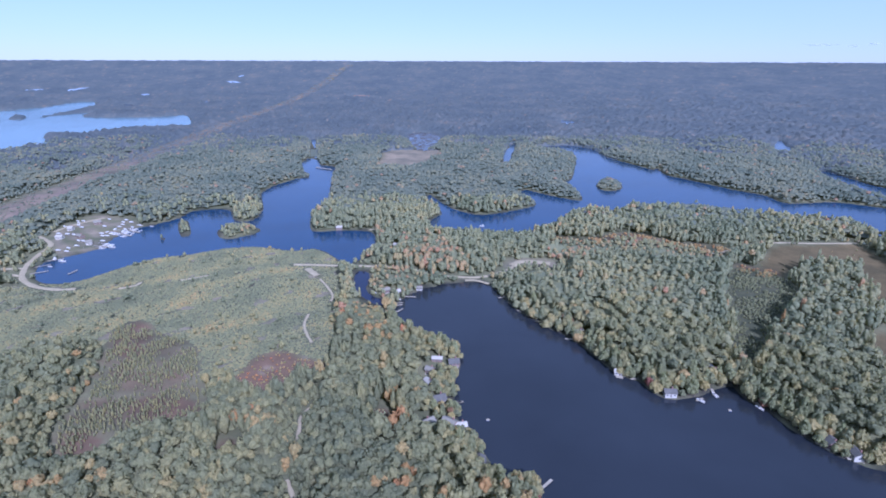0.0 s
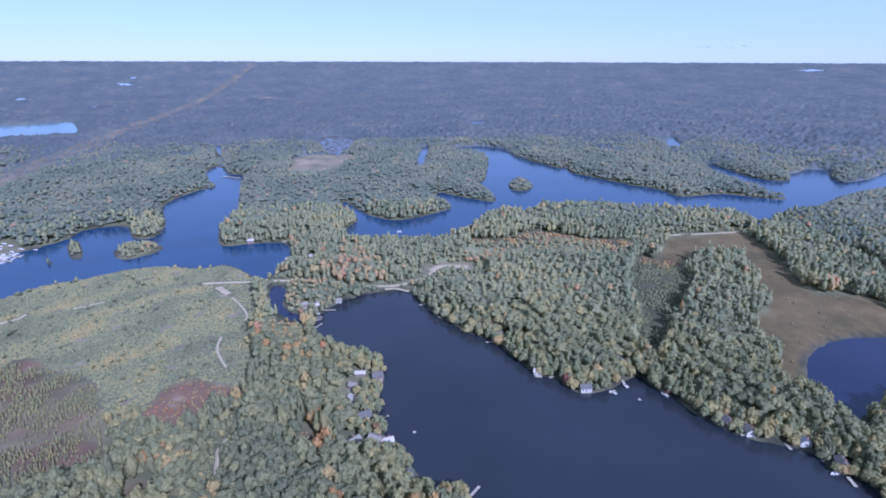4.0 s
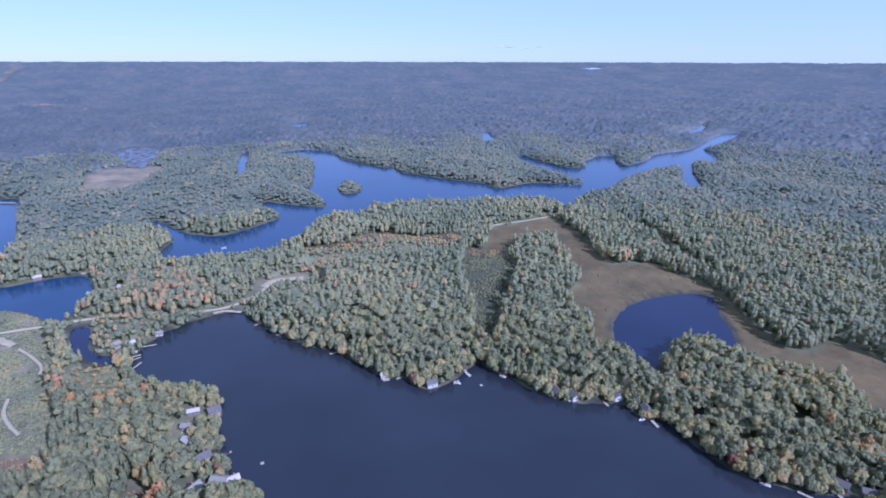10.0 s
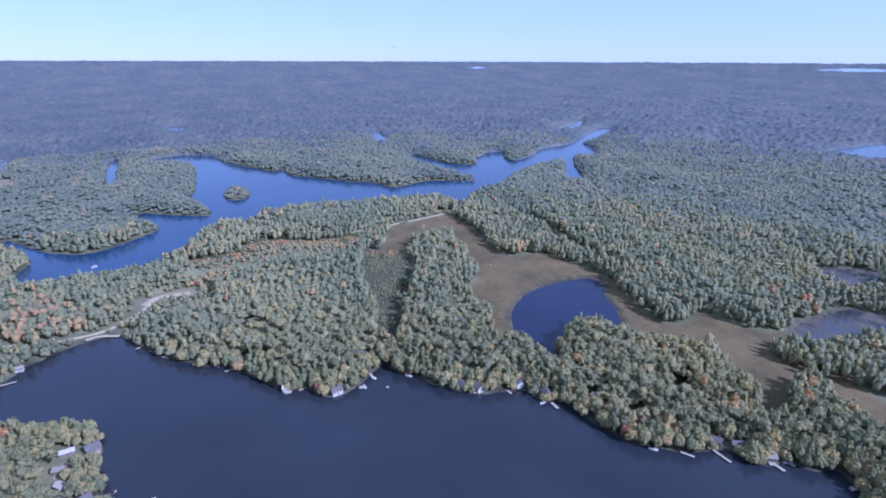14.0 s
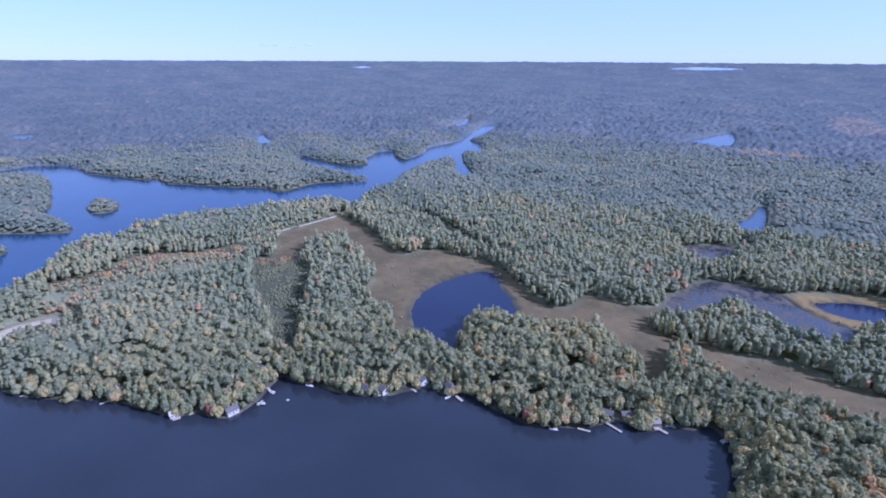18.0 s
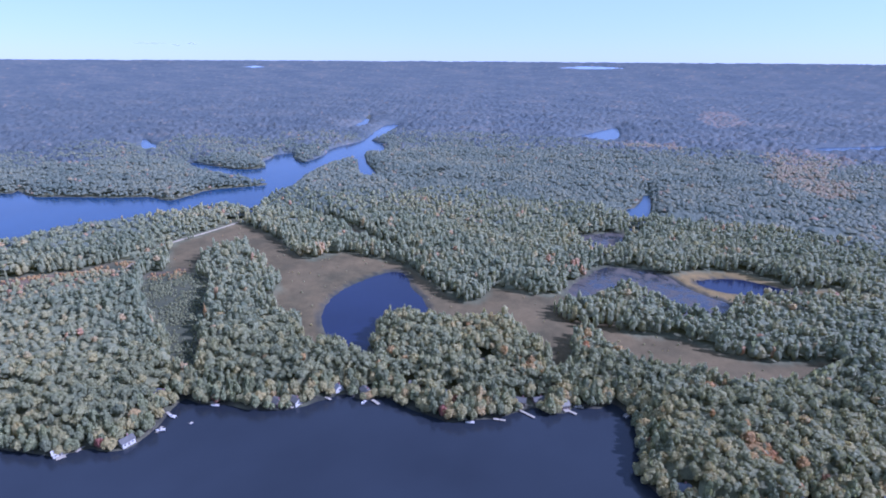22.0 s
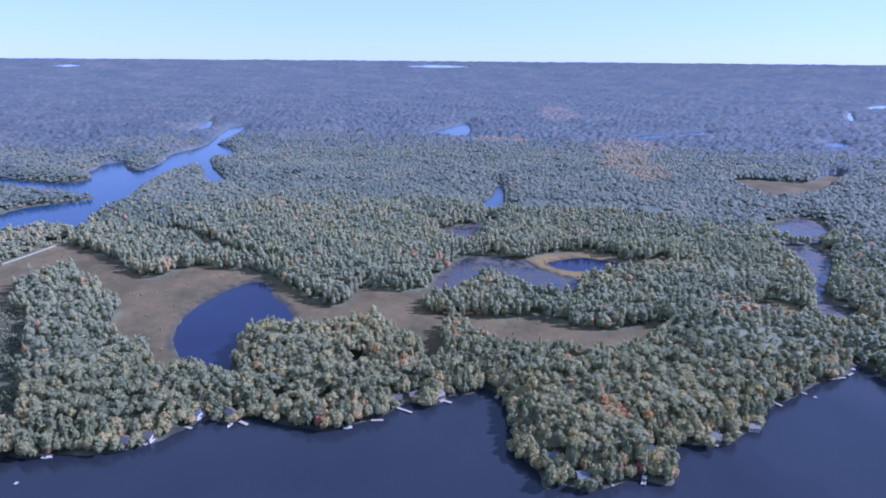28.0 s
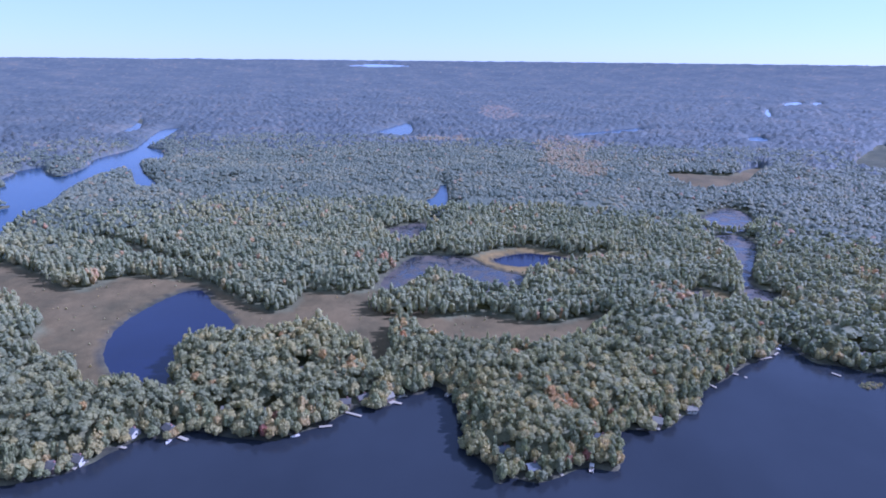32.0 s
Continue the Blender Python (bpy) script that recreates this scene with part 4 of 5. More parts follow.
def open_ground(pts, woodland=True):
    """Where trees may stand: off the water, meadows, bogs, roads and houses; and how tall, next to openings."""
    sd = water_distance(pts)
    keep, tall, edge = sd > np.where(np.abs(signed(SHORES["main_lake"], pts, 40.0)) < 30, -0.2, 3.5), np.ones(len(pts)), sd.copy()
    jit = 3.0 * wobble(pts, 16.0, 51)[:, None] * np.array((1.0, -0.7))
    for k in AREAS:
        if k in ("orange_e", "gold_n", "gold_m", "purple_e", "scrub_hill", "bush_band", "west_open", "point_yard", "clump_a", "rust_b", "spit_low", "lane_low", "lot_front"):
            continue
        d = signed(FIELDS[k], pts + jit, 30.0)
        keep &= d > 2.4
        edge = np.minimum(edge, d)
    keep &= ~((signed(SHORES["black_pond"], pts, 30.0) < 4) & (signed(FIELDS["meadow"], pts, 30.0) < 8))
    for k in ("clump_a",):
        d = signed(FIELDS[k], pts + jit, 30.0)
        keep |= d < 0
        edge = np.where(d < 0, np.maximum(-d, 1), edge)
    for k, (line, w) in LANES.items():
        d = signed(line, pts, 110.0, False)
        keep &= (d > w * 0.5 + (2.6 if w > 3 else 1.0)) | ((k == "powerline") & woodland & (rng.random(len(pts)) < 0.22))
        edge = np.minimum(edge, d - w * 0.5)
        if k not in ("spit", "hill_road", "hill_spur", "spit_road"):
            tall = np.minimum(tall, np.clip(0.3 + (d - w * 0.5) / 28, 0.16, 1))
    for k in ("bush_band", "west_open", "point_yard", "rust_b", "spit_low", "lane_low", "lot_front"):
        tall[signed(FIELDS[k], pts, 30.0) < 0] = 0.5 if k == "bush_band" else 0.5 if k in ("rust_b", "spit_low", "lot_front") else 0.85 if k == "lane_low" else 0.32
    if woodland:
        keep &= (signed(FIELDS["scrub_hill"], pts, 30.0) > 0) | (rng.random(len(pts)) < 0.08)
    tall[signed(FIELDS["scrub_hill"], pts, 30.0) < 0] *= 0.4
    for k in ("isle_a", "isle_b", "isle_c", "isle_d"):
        tall[signed(ISLANDS[k], pts, 30.0) < 0] = 0.55
    d = signed(FIELDS["bog_b"], pts, 30.0)
    tall = np.minimum(tall, np.clip(0.25 + d / 30, 0.25, 1))
    keep &= signed(ISLANDS["isle_e"], pts, 30.0) > 3
    for h in HOUSE_SPOTS:
        d = np.hypot(*(pts - h).T)
        yard = h[0] < 30 and h[1] < 400     # the western cottages have open yards
        keep &= d > (7.0 if yard else 4.8)
        tall = np.minimum(tall, np.clip((0.42 if yard else 0.6) + (d - 5) / (22 if yard else 18), 0, 1))
    return keep, sd, tall, edge


def scatter(r0, r1, step):
    """Jittered places in the ring between two distances, on the wooded side."""
    n = int(r1 / step) + 1
    g = np.arange(-n, n + 1) * step
    X, Y = np.meshgrid(g, g)
    pts = np.c_[X.ravel(), Y.ravel()] + rng.uniform(-0.62, 0.62, (X.size, 2)) * step + CENTRE
    d = pts - CENTRE
    r, th = np.hypot(*d.T), np.degrees(np.arctan2(d[:, 0], d[:, 1]))
    rag = r * (1 + 0.06 * wobble(pts, 300.0, 31) + rng.uniform(-0.13, 0.13, len(pts)))
    pts = pts[(rag >= r0) & (rag < r1) & (th > -62) & (th < 135)]
    keep, sd, tall, edge = open_ground(pts)
    if r0 >= 800:
        tall = tall * np.clip(0.55 + sd / 60, 0, 1)
        gap = wobble(pts, 95.0, 71) + 0.6 * wobble(pts, 33.0, 72)
        keep &= gap < 1.3
        tall = tall * (1 - 0.3 * np.clip(gap - 0.5, 0, 1))
    return pts[keep], sd[keep], tall[keep], edge[keep]


def tints(pts, sd):
    """Autumn: mostly green, with patches of gold and rust, more of them along openings."""
    t = np.clip(rng.beta(2.2, 2.6, len(pts)) * 0.74 + 0.16 * wobble(pts, 190.0, 81), 0, 0.78)
    warm = wobble(pts, 55.0, 21) + 0.5 * wobble(pts, 18.0, 22)
    hot = (warm > 0.7) & (rng.random(len(pts)) < 0.16) | (rng.random(len(pts)) < 0.006)
    t[hot] = rng.uniform(0.74, 0.95, hot.sum())
    for k in ("orange_e", "gold_n", "gold_m"):
        gold = (field(k, pts + 20 * wobble(pts, 60.0, 23)[:, None]) > 0.5) & (rng.random(len(pts)) < 0.7)
        t[gold] = rng.uniform(0.78, 0.88, gold.sum())
    for k, share in (("bush_band", 0.25), ("west_open", 0.5), ("rust_b", 0.7), ("spit_low", 0.4), ("lane_low", 0.2)):
        i = np.where((signed(FIELDS[k], pts, 30.0) < 0) & (rng.random(len(pts)) < share))[0]
        t[i] = rng.uniform(0.72, 0.94, len(i))
    i = np.where(signed(FIELDS["scrub_hill"], pts, 30.0) < 0)[0]
    t[i] = np.clip(0.38 + 0.24 * wobble(pts[i], 45.0, 24) + rng.normal(0, 0.14, len(i)), 0.1, 0.86)
    for c, r, v in WARM_SPOTS:
        i = np.where((np.hypot(*(pts - c).T) < r) & (rng.random(len(pts)) < 0.22))[0]
        t[i] = np.clip(v + rng.uniform(-0.04, 0.03, len(i)), 0, 1)
    return t


def woods(name, pts, sd, low, edge, shapes, width, tall, material, label):
    """One joined wood: a crown from the stock of shapes at every place."""
    z0 = height(pts, sd)
    n = len(pts)
    which, turn = rng.integers(0, len(shapes), n), rng.uniform(0, 6.28, n)
    w = width * np.exp(rng.normal(0, 0.27, n))
    h = tall * (1 + 0.12 * wobble(pts, 45.0, 61)) * rng.uniform(0.75, 1.14, n) * np.where(rng.random(n) < 0.08, 1.22, 1) * np.clip(0.6 + sd / 30, 0.6, 1) * low
    w = w * np.clip(0.35 + 0.7 * low, 0.45, 1)
    tint = tints(pts, sd)
    V, Fc, A, base = [], [], [], 0
    for k, (sv, sf) in enumerate(shapes):
        i = np.where(which == k)[0]
        if not len(i):
            continue
        c, s = np.cos(turn[i])[:, None], np.sin(turn[i])[:, None]
        x = (sv[:, 0] * c - sv[:, 1] * s) * w[i, None] + pts[i, 0:1]
        y = (sv[:, 0] * s + sv[:, 1] * c) * w[i, None] + pts[i, 1:2]
        foot = (0.03 + 0.58 * np.clip((edge[i, None] - 4) / 10, 0, 1)) * h[i, None]
        z = sv[:, 2] * (h[i, None] - foot) + z0[i, None] + foot
        V.append(np.stack([x, y, z], -1).reshape(-1, 3))
        Fc.append((sf[None] + (np.arange(len(i)) * len(sv))[:, None, None] + base).reshape(-1, 3))
        A.append(np.repeat(tint[i], len(sv)))
        base += len(i) * len(sv)
    me = fast_mesh(name, np.vstack(V), np.vstack(Fc))
    me.materials.append(material)
    me.shade_smooth()
    me.attributes.new("tint", "FLOAT", "POINT").data.foreach_set("value", np.concatenate(A).astype(np.float32))
    return tagged(new(name, me), label, "forest", kind="stuff")


near_shapes = [crown_shape(s + 5, s % 2 == 0, 5, 1, 36, 0.19) for s in range(18)]
mid_shapes = [crown_shape(s + 45, s % 2 == 0, 2, 1, 4, 0.34) for s in range(14)]
high_shapes = [dome(80 + s) for s in range(12)]
EDGES = (430.0, 800.0, 1320.0)
p1, d1, t1, e1 = scatter(40, EDGES[0], 4.05)
p2, d2, t2, e2 = scatter(EDGES[0], EDGES[1], 5.1)
p3, d3, t3, e3 = scatter(EDGES[1], EDGES[2] + 180, 5.5)


def undergrowth():
    """A leafy sheet added below the crowns, where the wood is closed, to keep their gaps from darkening."""
    th = np.radians(np.arange(-62, 135, 0.9))
    rr = [60.0]
    while rr[-1] < 1360:
        rr.append(rr[-1] * 1.02)
    T, Rr = np.meshgrid(th, np.array(rr))
    pts = np.c_[(CENTRE[0] + Rr * np.sin(T)).ravel(), (CENTRE[1] + Rr * np.cos(T)).ravel()]
    keep, sd, tall, edge = open_ground(pts, False)
    tall[signed(FIELDS["scrub_hill"], pts, 30.0) < 6] = 0.0
    z = height(pts, sd) - 0.3 + 14.0 * tall * np.clip(0.6 + sd / 30, 0.6, 1) * (0.74 + 0.07 * rng.normal(size=len(pts))) * np.clip((edge - 3) / (12 + 0.022 * Rr.ravel()), 0, 1) 
    n, m = T.shape
    i, j = np.meshgrid(np.arange(n - 1), np.arange(m - 1), indexing="ij")
    a = i * m + j
    quads = np.stack([a, a + m, a + m + 1, a + 1], -1).reshape(-1, 4)
    good = (keep & (edge > 3) & (tall > 0.3))[quads].all(1)
    quads = quads[good]
    me = fast_mesh("undergrowth", np.c_[pts, z], quads)
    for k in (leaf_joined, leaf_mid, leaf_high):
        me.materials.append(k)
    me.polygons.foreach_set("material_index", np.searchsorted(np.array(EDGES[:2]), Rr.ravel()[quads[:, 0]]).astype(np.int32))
    me.attributes.new("tint", "FLOAT", "POINT").data.foreach_set("value", np.clip(0.3 + 0.2 * wobble(pts, 20.0, 91), 0, 0.7).astype(np.float32))
    me.shade_smooth()
    return tagged(new("undergrowth", me), "leafy sheet added beneath the woodland crowns to brighten gaps", "undergrowth", kind="stuff")


undergrowth()


def far_canopy():
    """The closed canopy of the far woods, out to the horizon: one uneven sheet of crowns, open over waters and fields."""
    th = np.radians(np.arange(-62, 135, 0.17))
    rr = [EDGES[2] - 60]
    while rr[-1] < 4880:
        rr.append(rr[-1] * 1.0064)
    T, Rr = np.meshgrid(th, np.array(rr))
    Rr = Rr * (1 + rng.uniform(-0.0022, 0.0022, Rr.shape))
    T = T + np.radians(rng.uniform(-0.06, 0.06, T.shape))
    pts = np.c_[(CENTRE[0] + Rr * np.sin(T)).ravel(), (CENTRE[1] + Rr * np.cos(T)).ravel()]
    keep, sd, tall, edge = open_ground(pts, False)
    for k in FAR_WATERS:
        keep &= signed(SHORES[k], pts, 60.0) > 4
    line, w = LANES["powerline"]      # low regrowth in the cleared strip
    keep |= (signed(line, pts, 60.0, False) < w * 0.5) & (rng.random(len(pts)) < 0.35)
    r = Rr.ravel()
    fade = np.clip((r - (EDGES[2] - 60)) / 90, 0, 1)
    stand = 0.26 * wobble(pts, 120.0, 61) + 0.2 * wobble(pts, 40.0, 62)
    calm = np.clip((4500 - r) / 1500, 0.08, 1)      # the skyline itself is level
    z = height(pts, sd) - 0.4 + np.where(keep, 12.5 * tall * np.clip(0.35 + sd / 75, 0, 1) * fade * (1 + stand * calm) * (0.78 + 0.19 * calm * rng.normal(size=len(pts))), 0)
    n, m = T.shape
    i, j = np.meshgrid(np.arange(n - 1), np.arange(m - 1), indexing="ij")
    a = i * m + j
    quads = np.stack([a, a + m, a + m + 1, a + 1], -1).reshape(-1, 4)
    quads = quads[keep[quads].any(1)]
    me = fast_mesh("far_wood", np.c_[pts, z], quads)
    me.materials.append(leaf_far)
    own = tints(pts, sd)
    tint = np.where(own > 0.76, own, 0.5 * own) + np.where(own > 0.76, 0, 0.5) * np.clip(0.36 + 0.25 * wobble(pts, 420.0, 63) + 0.2 * wobble(pts, 110.0, 64), 0, 1)
    me.attributes.new("tint", "FLOAT", "POINT").data.foreach_set("value", tint.astype(np.float32))
    me.shade_smooth()
    return tagged(new("far_wood", me), "distant mixed woodland canopy reaching the horizon", "forest", kind="stuff")


far_canopy()

# low growth on the western rise
line = FIELDS["scrub_hill"]
a, c = line.min(0), line.max(0)
ps = np.stack(np.meshgrid(np.arange(a[0], c[0], 1.9), np.arange(a[1], c[1], 1.9)), -1).reshape(-1, 2)
ps = ps + rng.uniform(-0.6, 0.6, ps.shape) * 1.9
ps = ps[wobble(ps, 30.0, 16) + 0.4 * wobble(ps, 9.0, 17) < 0.88]
ps = ps[signed(line, ps, 30.0) < 0]
keep, ds, ts, es = open_ground(ps, False)
ps, ds, ts, es = ps[keep], ds[keep], ts[keep], es[keep]

# shore trees, one by one: those that stand nearest to the main lake
def tree_kind(name, shape_seeds, pine, material, label, bare):
    """Models of one kind of tree: a tapered trunk with limbs and a knobbly crown."""
    out = []
    for s in shape_seeds:
        e = new(name)
        v, f = crown_shape(s, pine, 9, 1, 44, 0.17)
        crown = link("crown", (v * (1, 1, 1 - bare) + (0, 0, bare)).tolist(), f.tolist(), material, e)
        bm = bmesh.new()
        bmesh.ops.create_cone(bm, cap_ends=True, segments=6, radius1=0.085, radius2=0.02, depth=0.85, matrix=Matrix.Translation((0, 0, 0.40)))
        for k in range(4):
            a = k * 1.7 + s
            m = Matrix.Translation((0, 0, 0.3 + 0.12 * k)) @ Matrix.Rotation(a, 4, "Z") @ Matrix.Rotation(1.0, 4, "Y") @ Matrix.Translation((0, 0, 0.25))
            bmesh.ops.create_cone(bm, cap_ends=False, segments=4, radius1=0.03, radius2=0.008, depth=0.5, matrix=m)
        me = bpy.data.meshes.new("trunk")
        bm.to_mesh(me)
        bm.free()
        me.materials.append(bark)
        t = new("trunk", me)
        t.parent = e
        tagged(e, label, "tree", "trees along the lake shore")
        out.append(e)
    return out


shore_d = np.abs(line_distance(SHORES["main_lake"], p1, True)[0])
tone1 = tints(p1, d1)
chosen = np.argsort(shore_d)[:1150]
chosen = chosen[p1[chosen, 1] > -330]
models = {"pine": tree_kind("pine_tree", (201, 202, 203), True, leaf_pine, "tall green pine tree on the lake shore", 0.08),
          "oak": tree_kind("oak_tree", (211, 212, 213), False, leaf_oak, "broad green and gold oak tree on the shore", 0.05),
          "spruce": tree_kind("spruce_tree", (231, 232, 233), True, leaf_pine, "dark pointed spruce tree near the shore", 0.05),
          "birch": tree_kind("birch_tree", (241, 242), False, leaf_oak, "slender yellow-green birch tree near the shore", 0.1),
          "maple": tree_kind("maple_tree", (221, 222), False, leaf_maple, "autumn red maple tree on the shore", 0.05)}
zc = height(p1[chosen], d1[chosen])
used = {}
for i, z in zip(chosen, zc):
    q = rng.random()
    kind = "maple" if tone1[i] > 0.86 else "oak" if q < 0.29 else "pine" if q < 0.58 else "spruce" if q < 0.8 else "birch"
    stock = models[kind]
    n = used.get(kind, 0)
    used[kind] = n + 1
    h = {"pine": 17.0, "oak": 14.5, "spruce": 15.0, "birch": 13.5, "maple": 12.0}[kind] * rng.uniform(0.75, 1.1) * min(1.0, 0.66 + d1[i] / 40) * t1[i]
    w = {"pine": 3.2, "oak": 3.9, "spruce": 2.7, "birch": 2.9, "maple": 3.2}[kind] * rng.uniform(0.8, 1.2) * min(1.0, 0.4 + 0.7 * t1[i])
    m = pose(p1[i, 0], p1[i, 1], float(z) - 0.1, 0, 0, rng.uniform(0, 360))
    e = stock[n] if n < len(stock) else copy_thing(stock[n % len(stock)], m)
    e.matrix_basis = m
    e.scale = (w, w, h)
rest = np.setdiff1d(np.arange(len(p1)), chosen)
woods("near_wood", p1[rest], d1[rest], t1[rest], e1[rest], near_shapes, 2.95, 15.5, leaf_joined, "mixed autumn woodland of pines and oaks")
woods("scrub", ps, ds, ts, es * 0, [dome(140 + k, -0.1, 7) for k in range(10)], 2.0, 3.4, leaf_joined, "low olive scrub and young trees on a rise")
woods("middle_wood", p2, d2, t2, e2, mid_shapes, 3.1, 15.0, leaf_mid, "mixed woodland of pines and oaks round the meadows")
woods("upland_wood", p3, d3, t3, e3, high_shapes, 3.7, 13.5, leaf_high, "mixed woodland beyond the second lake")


# shrubs on the sedge, the bogs and the grey marsh
def shrubs(names, step, share, width, tall, lo, hi, label):
    pts = []
    for k in names:
        line = FIELDS[k] if k in FIELDS else ISLANDS[k]
        a, c = line.min(0), line.max(0)
        g = np.stack(np.meshgrid(np.arange(a[0], c[0], step), np.arange(a[1], c[1], step)), -1).reshape(-1, 2)
        g = g + rng.uniform(-0.5, 0.5, g.shape) * step
        g = g[(signed(line, g, 20.0) < 0)]
        dense = 0.55 + 0.55 * wobble(g, 40.0, 41)
        pts.append(g[rng.random(len(g)) < share * np.clip(dense, 0.05, 1.2)])
    pts = np.vstack(pts)
    sd = water_distance(pts)
    pts, sd = pts[sd > 0.5], sd[sd > 0.5]
    z0 = height(pts, sd)
    V, Fc, A, base = [], [], [], 0
    for (x, y), z in zip(pts, z0):
        sv, sf = mid_shapes[rng.integers(len(mid_shapes))]
        w, h = width * rng.uniform(0.5, 1.4), tall * rng.uniform(0.5, 1.5)
        V.append(sv * (w, w, h) + (x, y, z - 0.1))
        Fc.append(sf + base)
        A.append(np.full(len(sv), rng.uniform(lo, hi)))
        base += len(sv)
    me = fast_mesh("shrubs", np.vstack(V), np.vstack(Fc))
    me.materials.append(leaf_joined)
    me.attributes.new("tint", "FLOAT", "POINT").data.foreach_set("value", np.concatenate(A).astype(np.float32))
    me.shade_smooth()
    return tagged(new("shrubs", me), label, "shrub", kind="stuff")


shrubs(("meadow", "reed_ring", "gap_n"), 5.0, 0.10, 0.9, 1.4, 0.3, 0.86, "low olive and tan shrubs on sedge meadow")
shrubs(("grey_marsh",), 2.4, 1.3, 1.2, 1.8, 0.0, 0.4, "grey-green shrubs in a narrow marsh")
shrubs(("bog_a", "bog_c", "bog_d"), 2.4, 0.5, 0.9, 1.2, 0.5, 1.0, "rusty and olive shrubs on bog ground")
shrubs(("rust_a", "rust_c"), 2.5, 0.9, 1.5, 1.9, 0.80, 0.95, "rusty red brush along a grassy track")
shrubs(("isle_e",), 1.6, 0.9, 0.9, 1.3, 0.3, 0.85, "low brown shrubs on a rocky islet")
shrubs(("bog_b",), 1.9, 1.3, 0.62, 2.8, 0.2, 0.66, "slender olive and rusty saplings on bog ground")


# a few flat cloud wisps low over the horizon
cloud_m, cnt, cb = mat("thin_cloud", 1.0, 0.0)
cb.inputs["Base Color"].default_value = (0.75, 0.78, 0.80, 1)
cb.inputs["Alpha"].default_value = 0.16
for az, up, wide in ((33.2, 1.25, 62), (35.4, 1.15, 24), (36.8, 1.3, 30)):
    v, f = lumpy(3, int(az * 10), 0.3)
    ob = link("cloud", (v * (wide, 30, 5)).tolist(), f.tolist(), cloud_m, smooth=True)
    ob.matrix_basis = pose(4700 * math.sin(radians(az)), 4700 * math.cos(radians(az)), 215 + 4700 * math.tan(radians(up)), 0, 0, -az)
    tagged(ob, "thin pale grey cloud streak low over the horizon", "cloud", kind="structure")

# ---------------------------------------------------------------- houses, docks and boats
shingle = {"slate": grainy("slate_shingle", (0.090, 0.084, 0.068), (0.155, 0.145, 0.118), 0.6, 0.9, 0.1, 0.4, 0.03),
           "pale": grainy("pale_shingle", (0.19, 0.172, 0.124), (0.27, 0.246, 0.18), 0.6, 0.85, 0.15, 0.4, 0.03),
           "white": grainy("white_metal_roof", (0.34, 0.307, 0.235), (0.46, 0.42, 0.325), 0.4, 0.6, 0.2, 0.1, 0.02),
           "blue": grainy("blue_grey_shingle", (0.12, 0.128, 0.125), (0.18, 0.19, 0.185), 0.6, 0.85, 0.15, 0.4, 0.03)}
siding = {"white": grainy("white_clapboard", (0.39, 0.365, 0.29), (0.51, 0.475, 0.385), 0.8, 0.7, 0.2, 0.3, 0.02),
          "brown": grainy("brown_clapboard", (0.16, 0.11, 0.08), (0.27, 0.20, 0.15), 0.8, 0.8, 0.2, 0.3, 0.02)}
deck_wood = grainy("weathered_deck_wood", (0.29, 0.252, 0.175), (0.43, 0.375, 0.265), 0.9, 0.85, 0.15, 0.4, 0.02)
post_wood = grainy("dark_post_wood", (0.10, 0.085, 0.07), (0.19, 0.165, 0.14), 1.2, 0.9, 0.1, 0.4, 0.02)
brick_m = grainy("chimney_brick", (0.22, 0.12, 0.09), (0.34, 0.20, 0.16), 2.0, 0.9, 0.1, 0.5, 0.03)
white_gel = grainy("white_gelcoat", (0.55, 0.525, 0.44), (0.67, 0.64, 0.55), 0.5, 0.3, 0.5)
blue_gel = grainy("blue_canvas", (0.05, 0.10, 0.25), (0.08, 0.15, 0.33), 0.7, 0.8, 0.2)
tan_vinyl = grainy("tan_vinyl", (0.42, 0.37, 0.30), (0.55, 0.50, 0.42), 0.8, 0.6, 0.3)
alu = grainy("aluminium_tube", (0.55, 0.56, 0.58), (0.68, 0.69, 0.70), 1.0, 0.35, 0.5, metal=1.0)
black_m = grainy("black_cowling", (0.02, 0.02, 0.022), (0.05, 0.05, 0.055), 2.0, 0.4, 0.4)
glass_m, gnt, gb = mat("window_glass", 0.06, 0.6)
gb.inputs["Base Color"].default_value = (0.03, 0.04, 0.05, 1)


def part(name, bm, material, parent, label=""):
    """Links a bmesh as one mesh under a thing or a part."""
    me = bpy.data.meshes.new(name)
    bm.normal_update()
    bm.to_mesh(me)
    bm.free()
    me.materials.append(material)
    ob = new(name, me)
    ob.parent = parent
    return tagged(ob, label)


def block(x0, x1, y0, y1, z0, z1, bevel=0.0):
    bm = bmesh.new()
    bmesh.ops.create_cube(bm, size=1, matrix=Matrix.Translation(((x0 + x1) / 2, (y0 + y1) / 2, (z0 + z1) / 2)) @ Matrix.Diagonal((x1 - x0, y1 - y0, z1 - z0, 1)))
    if bevel:
        bmesh.ops.bevel(bm, geom=bm.edges[:], offset=bevel, segments=1, affect="EDGES")
    return bm


def prism(profile, y0, y1):
    """A profile in x and z, drawn out along y."""
    bm = bmesh.new()
    a = [bm.verts.new((x, y0, z)) for x, z in profile]
    b = [bm.verts.new((x, y1, z)) for x, z in profile]
    n = len(profile)
    bm.faces.new(a)
    bm.faces.new(b[::-1])
    for i in range(n):
        bm.faces.new((a[i], b[i], b[(i + 1) % n], a[(i + 1) % n]))
    bmesh.ops.recalc_face_normals(bm, faces=bm.faces[:])
    return bm


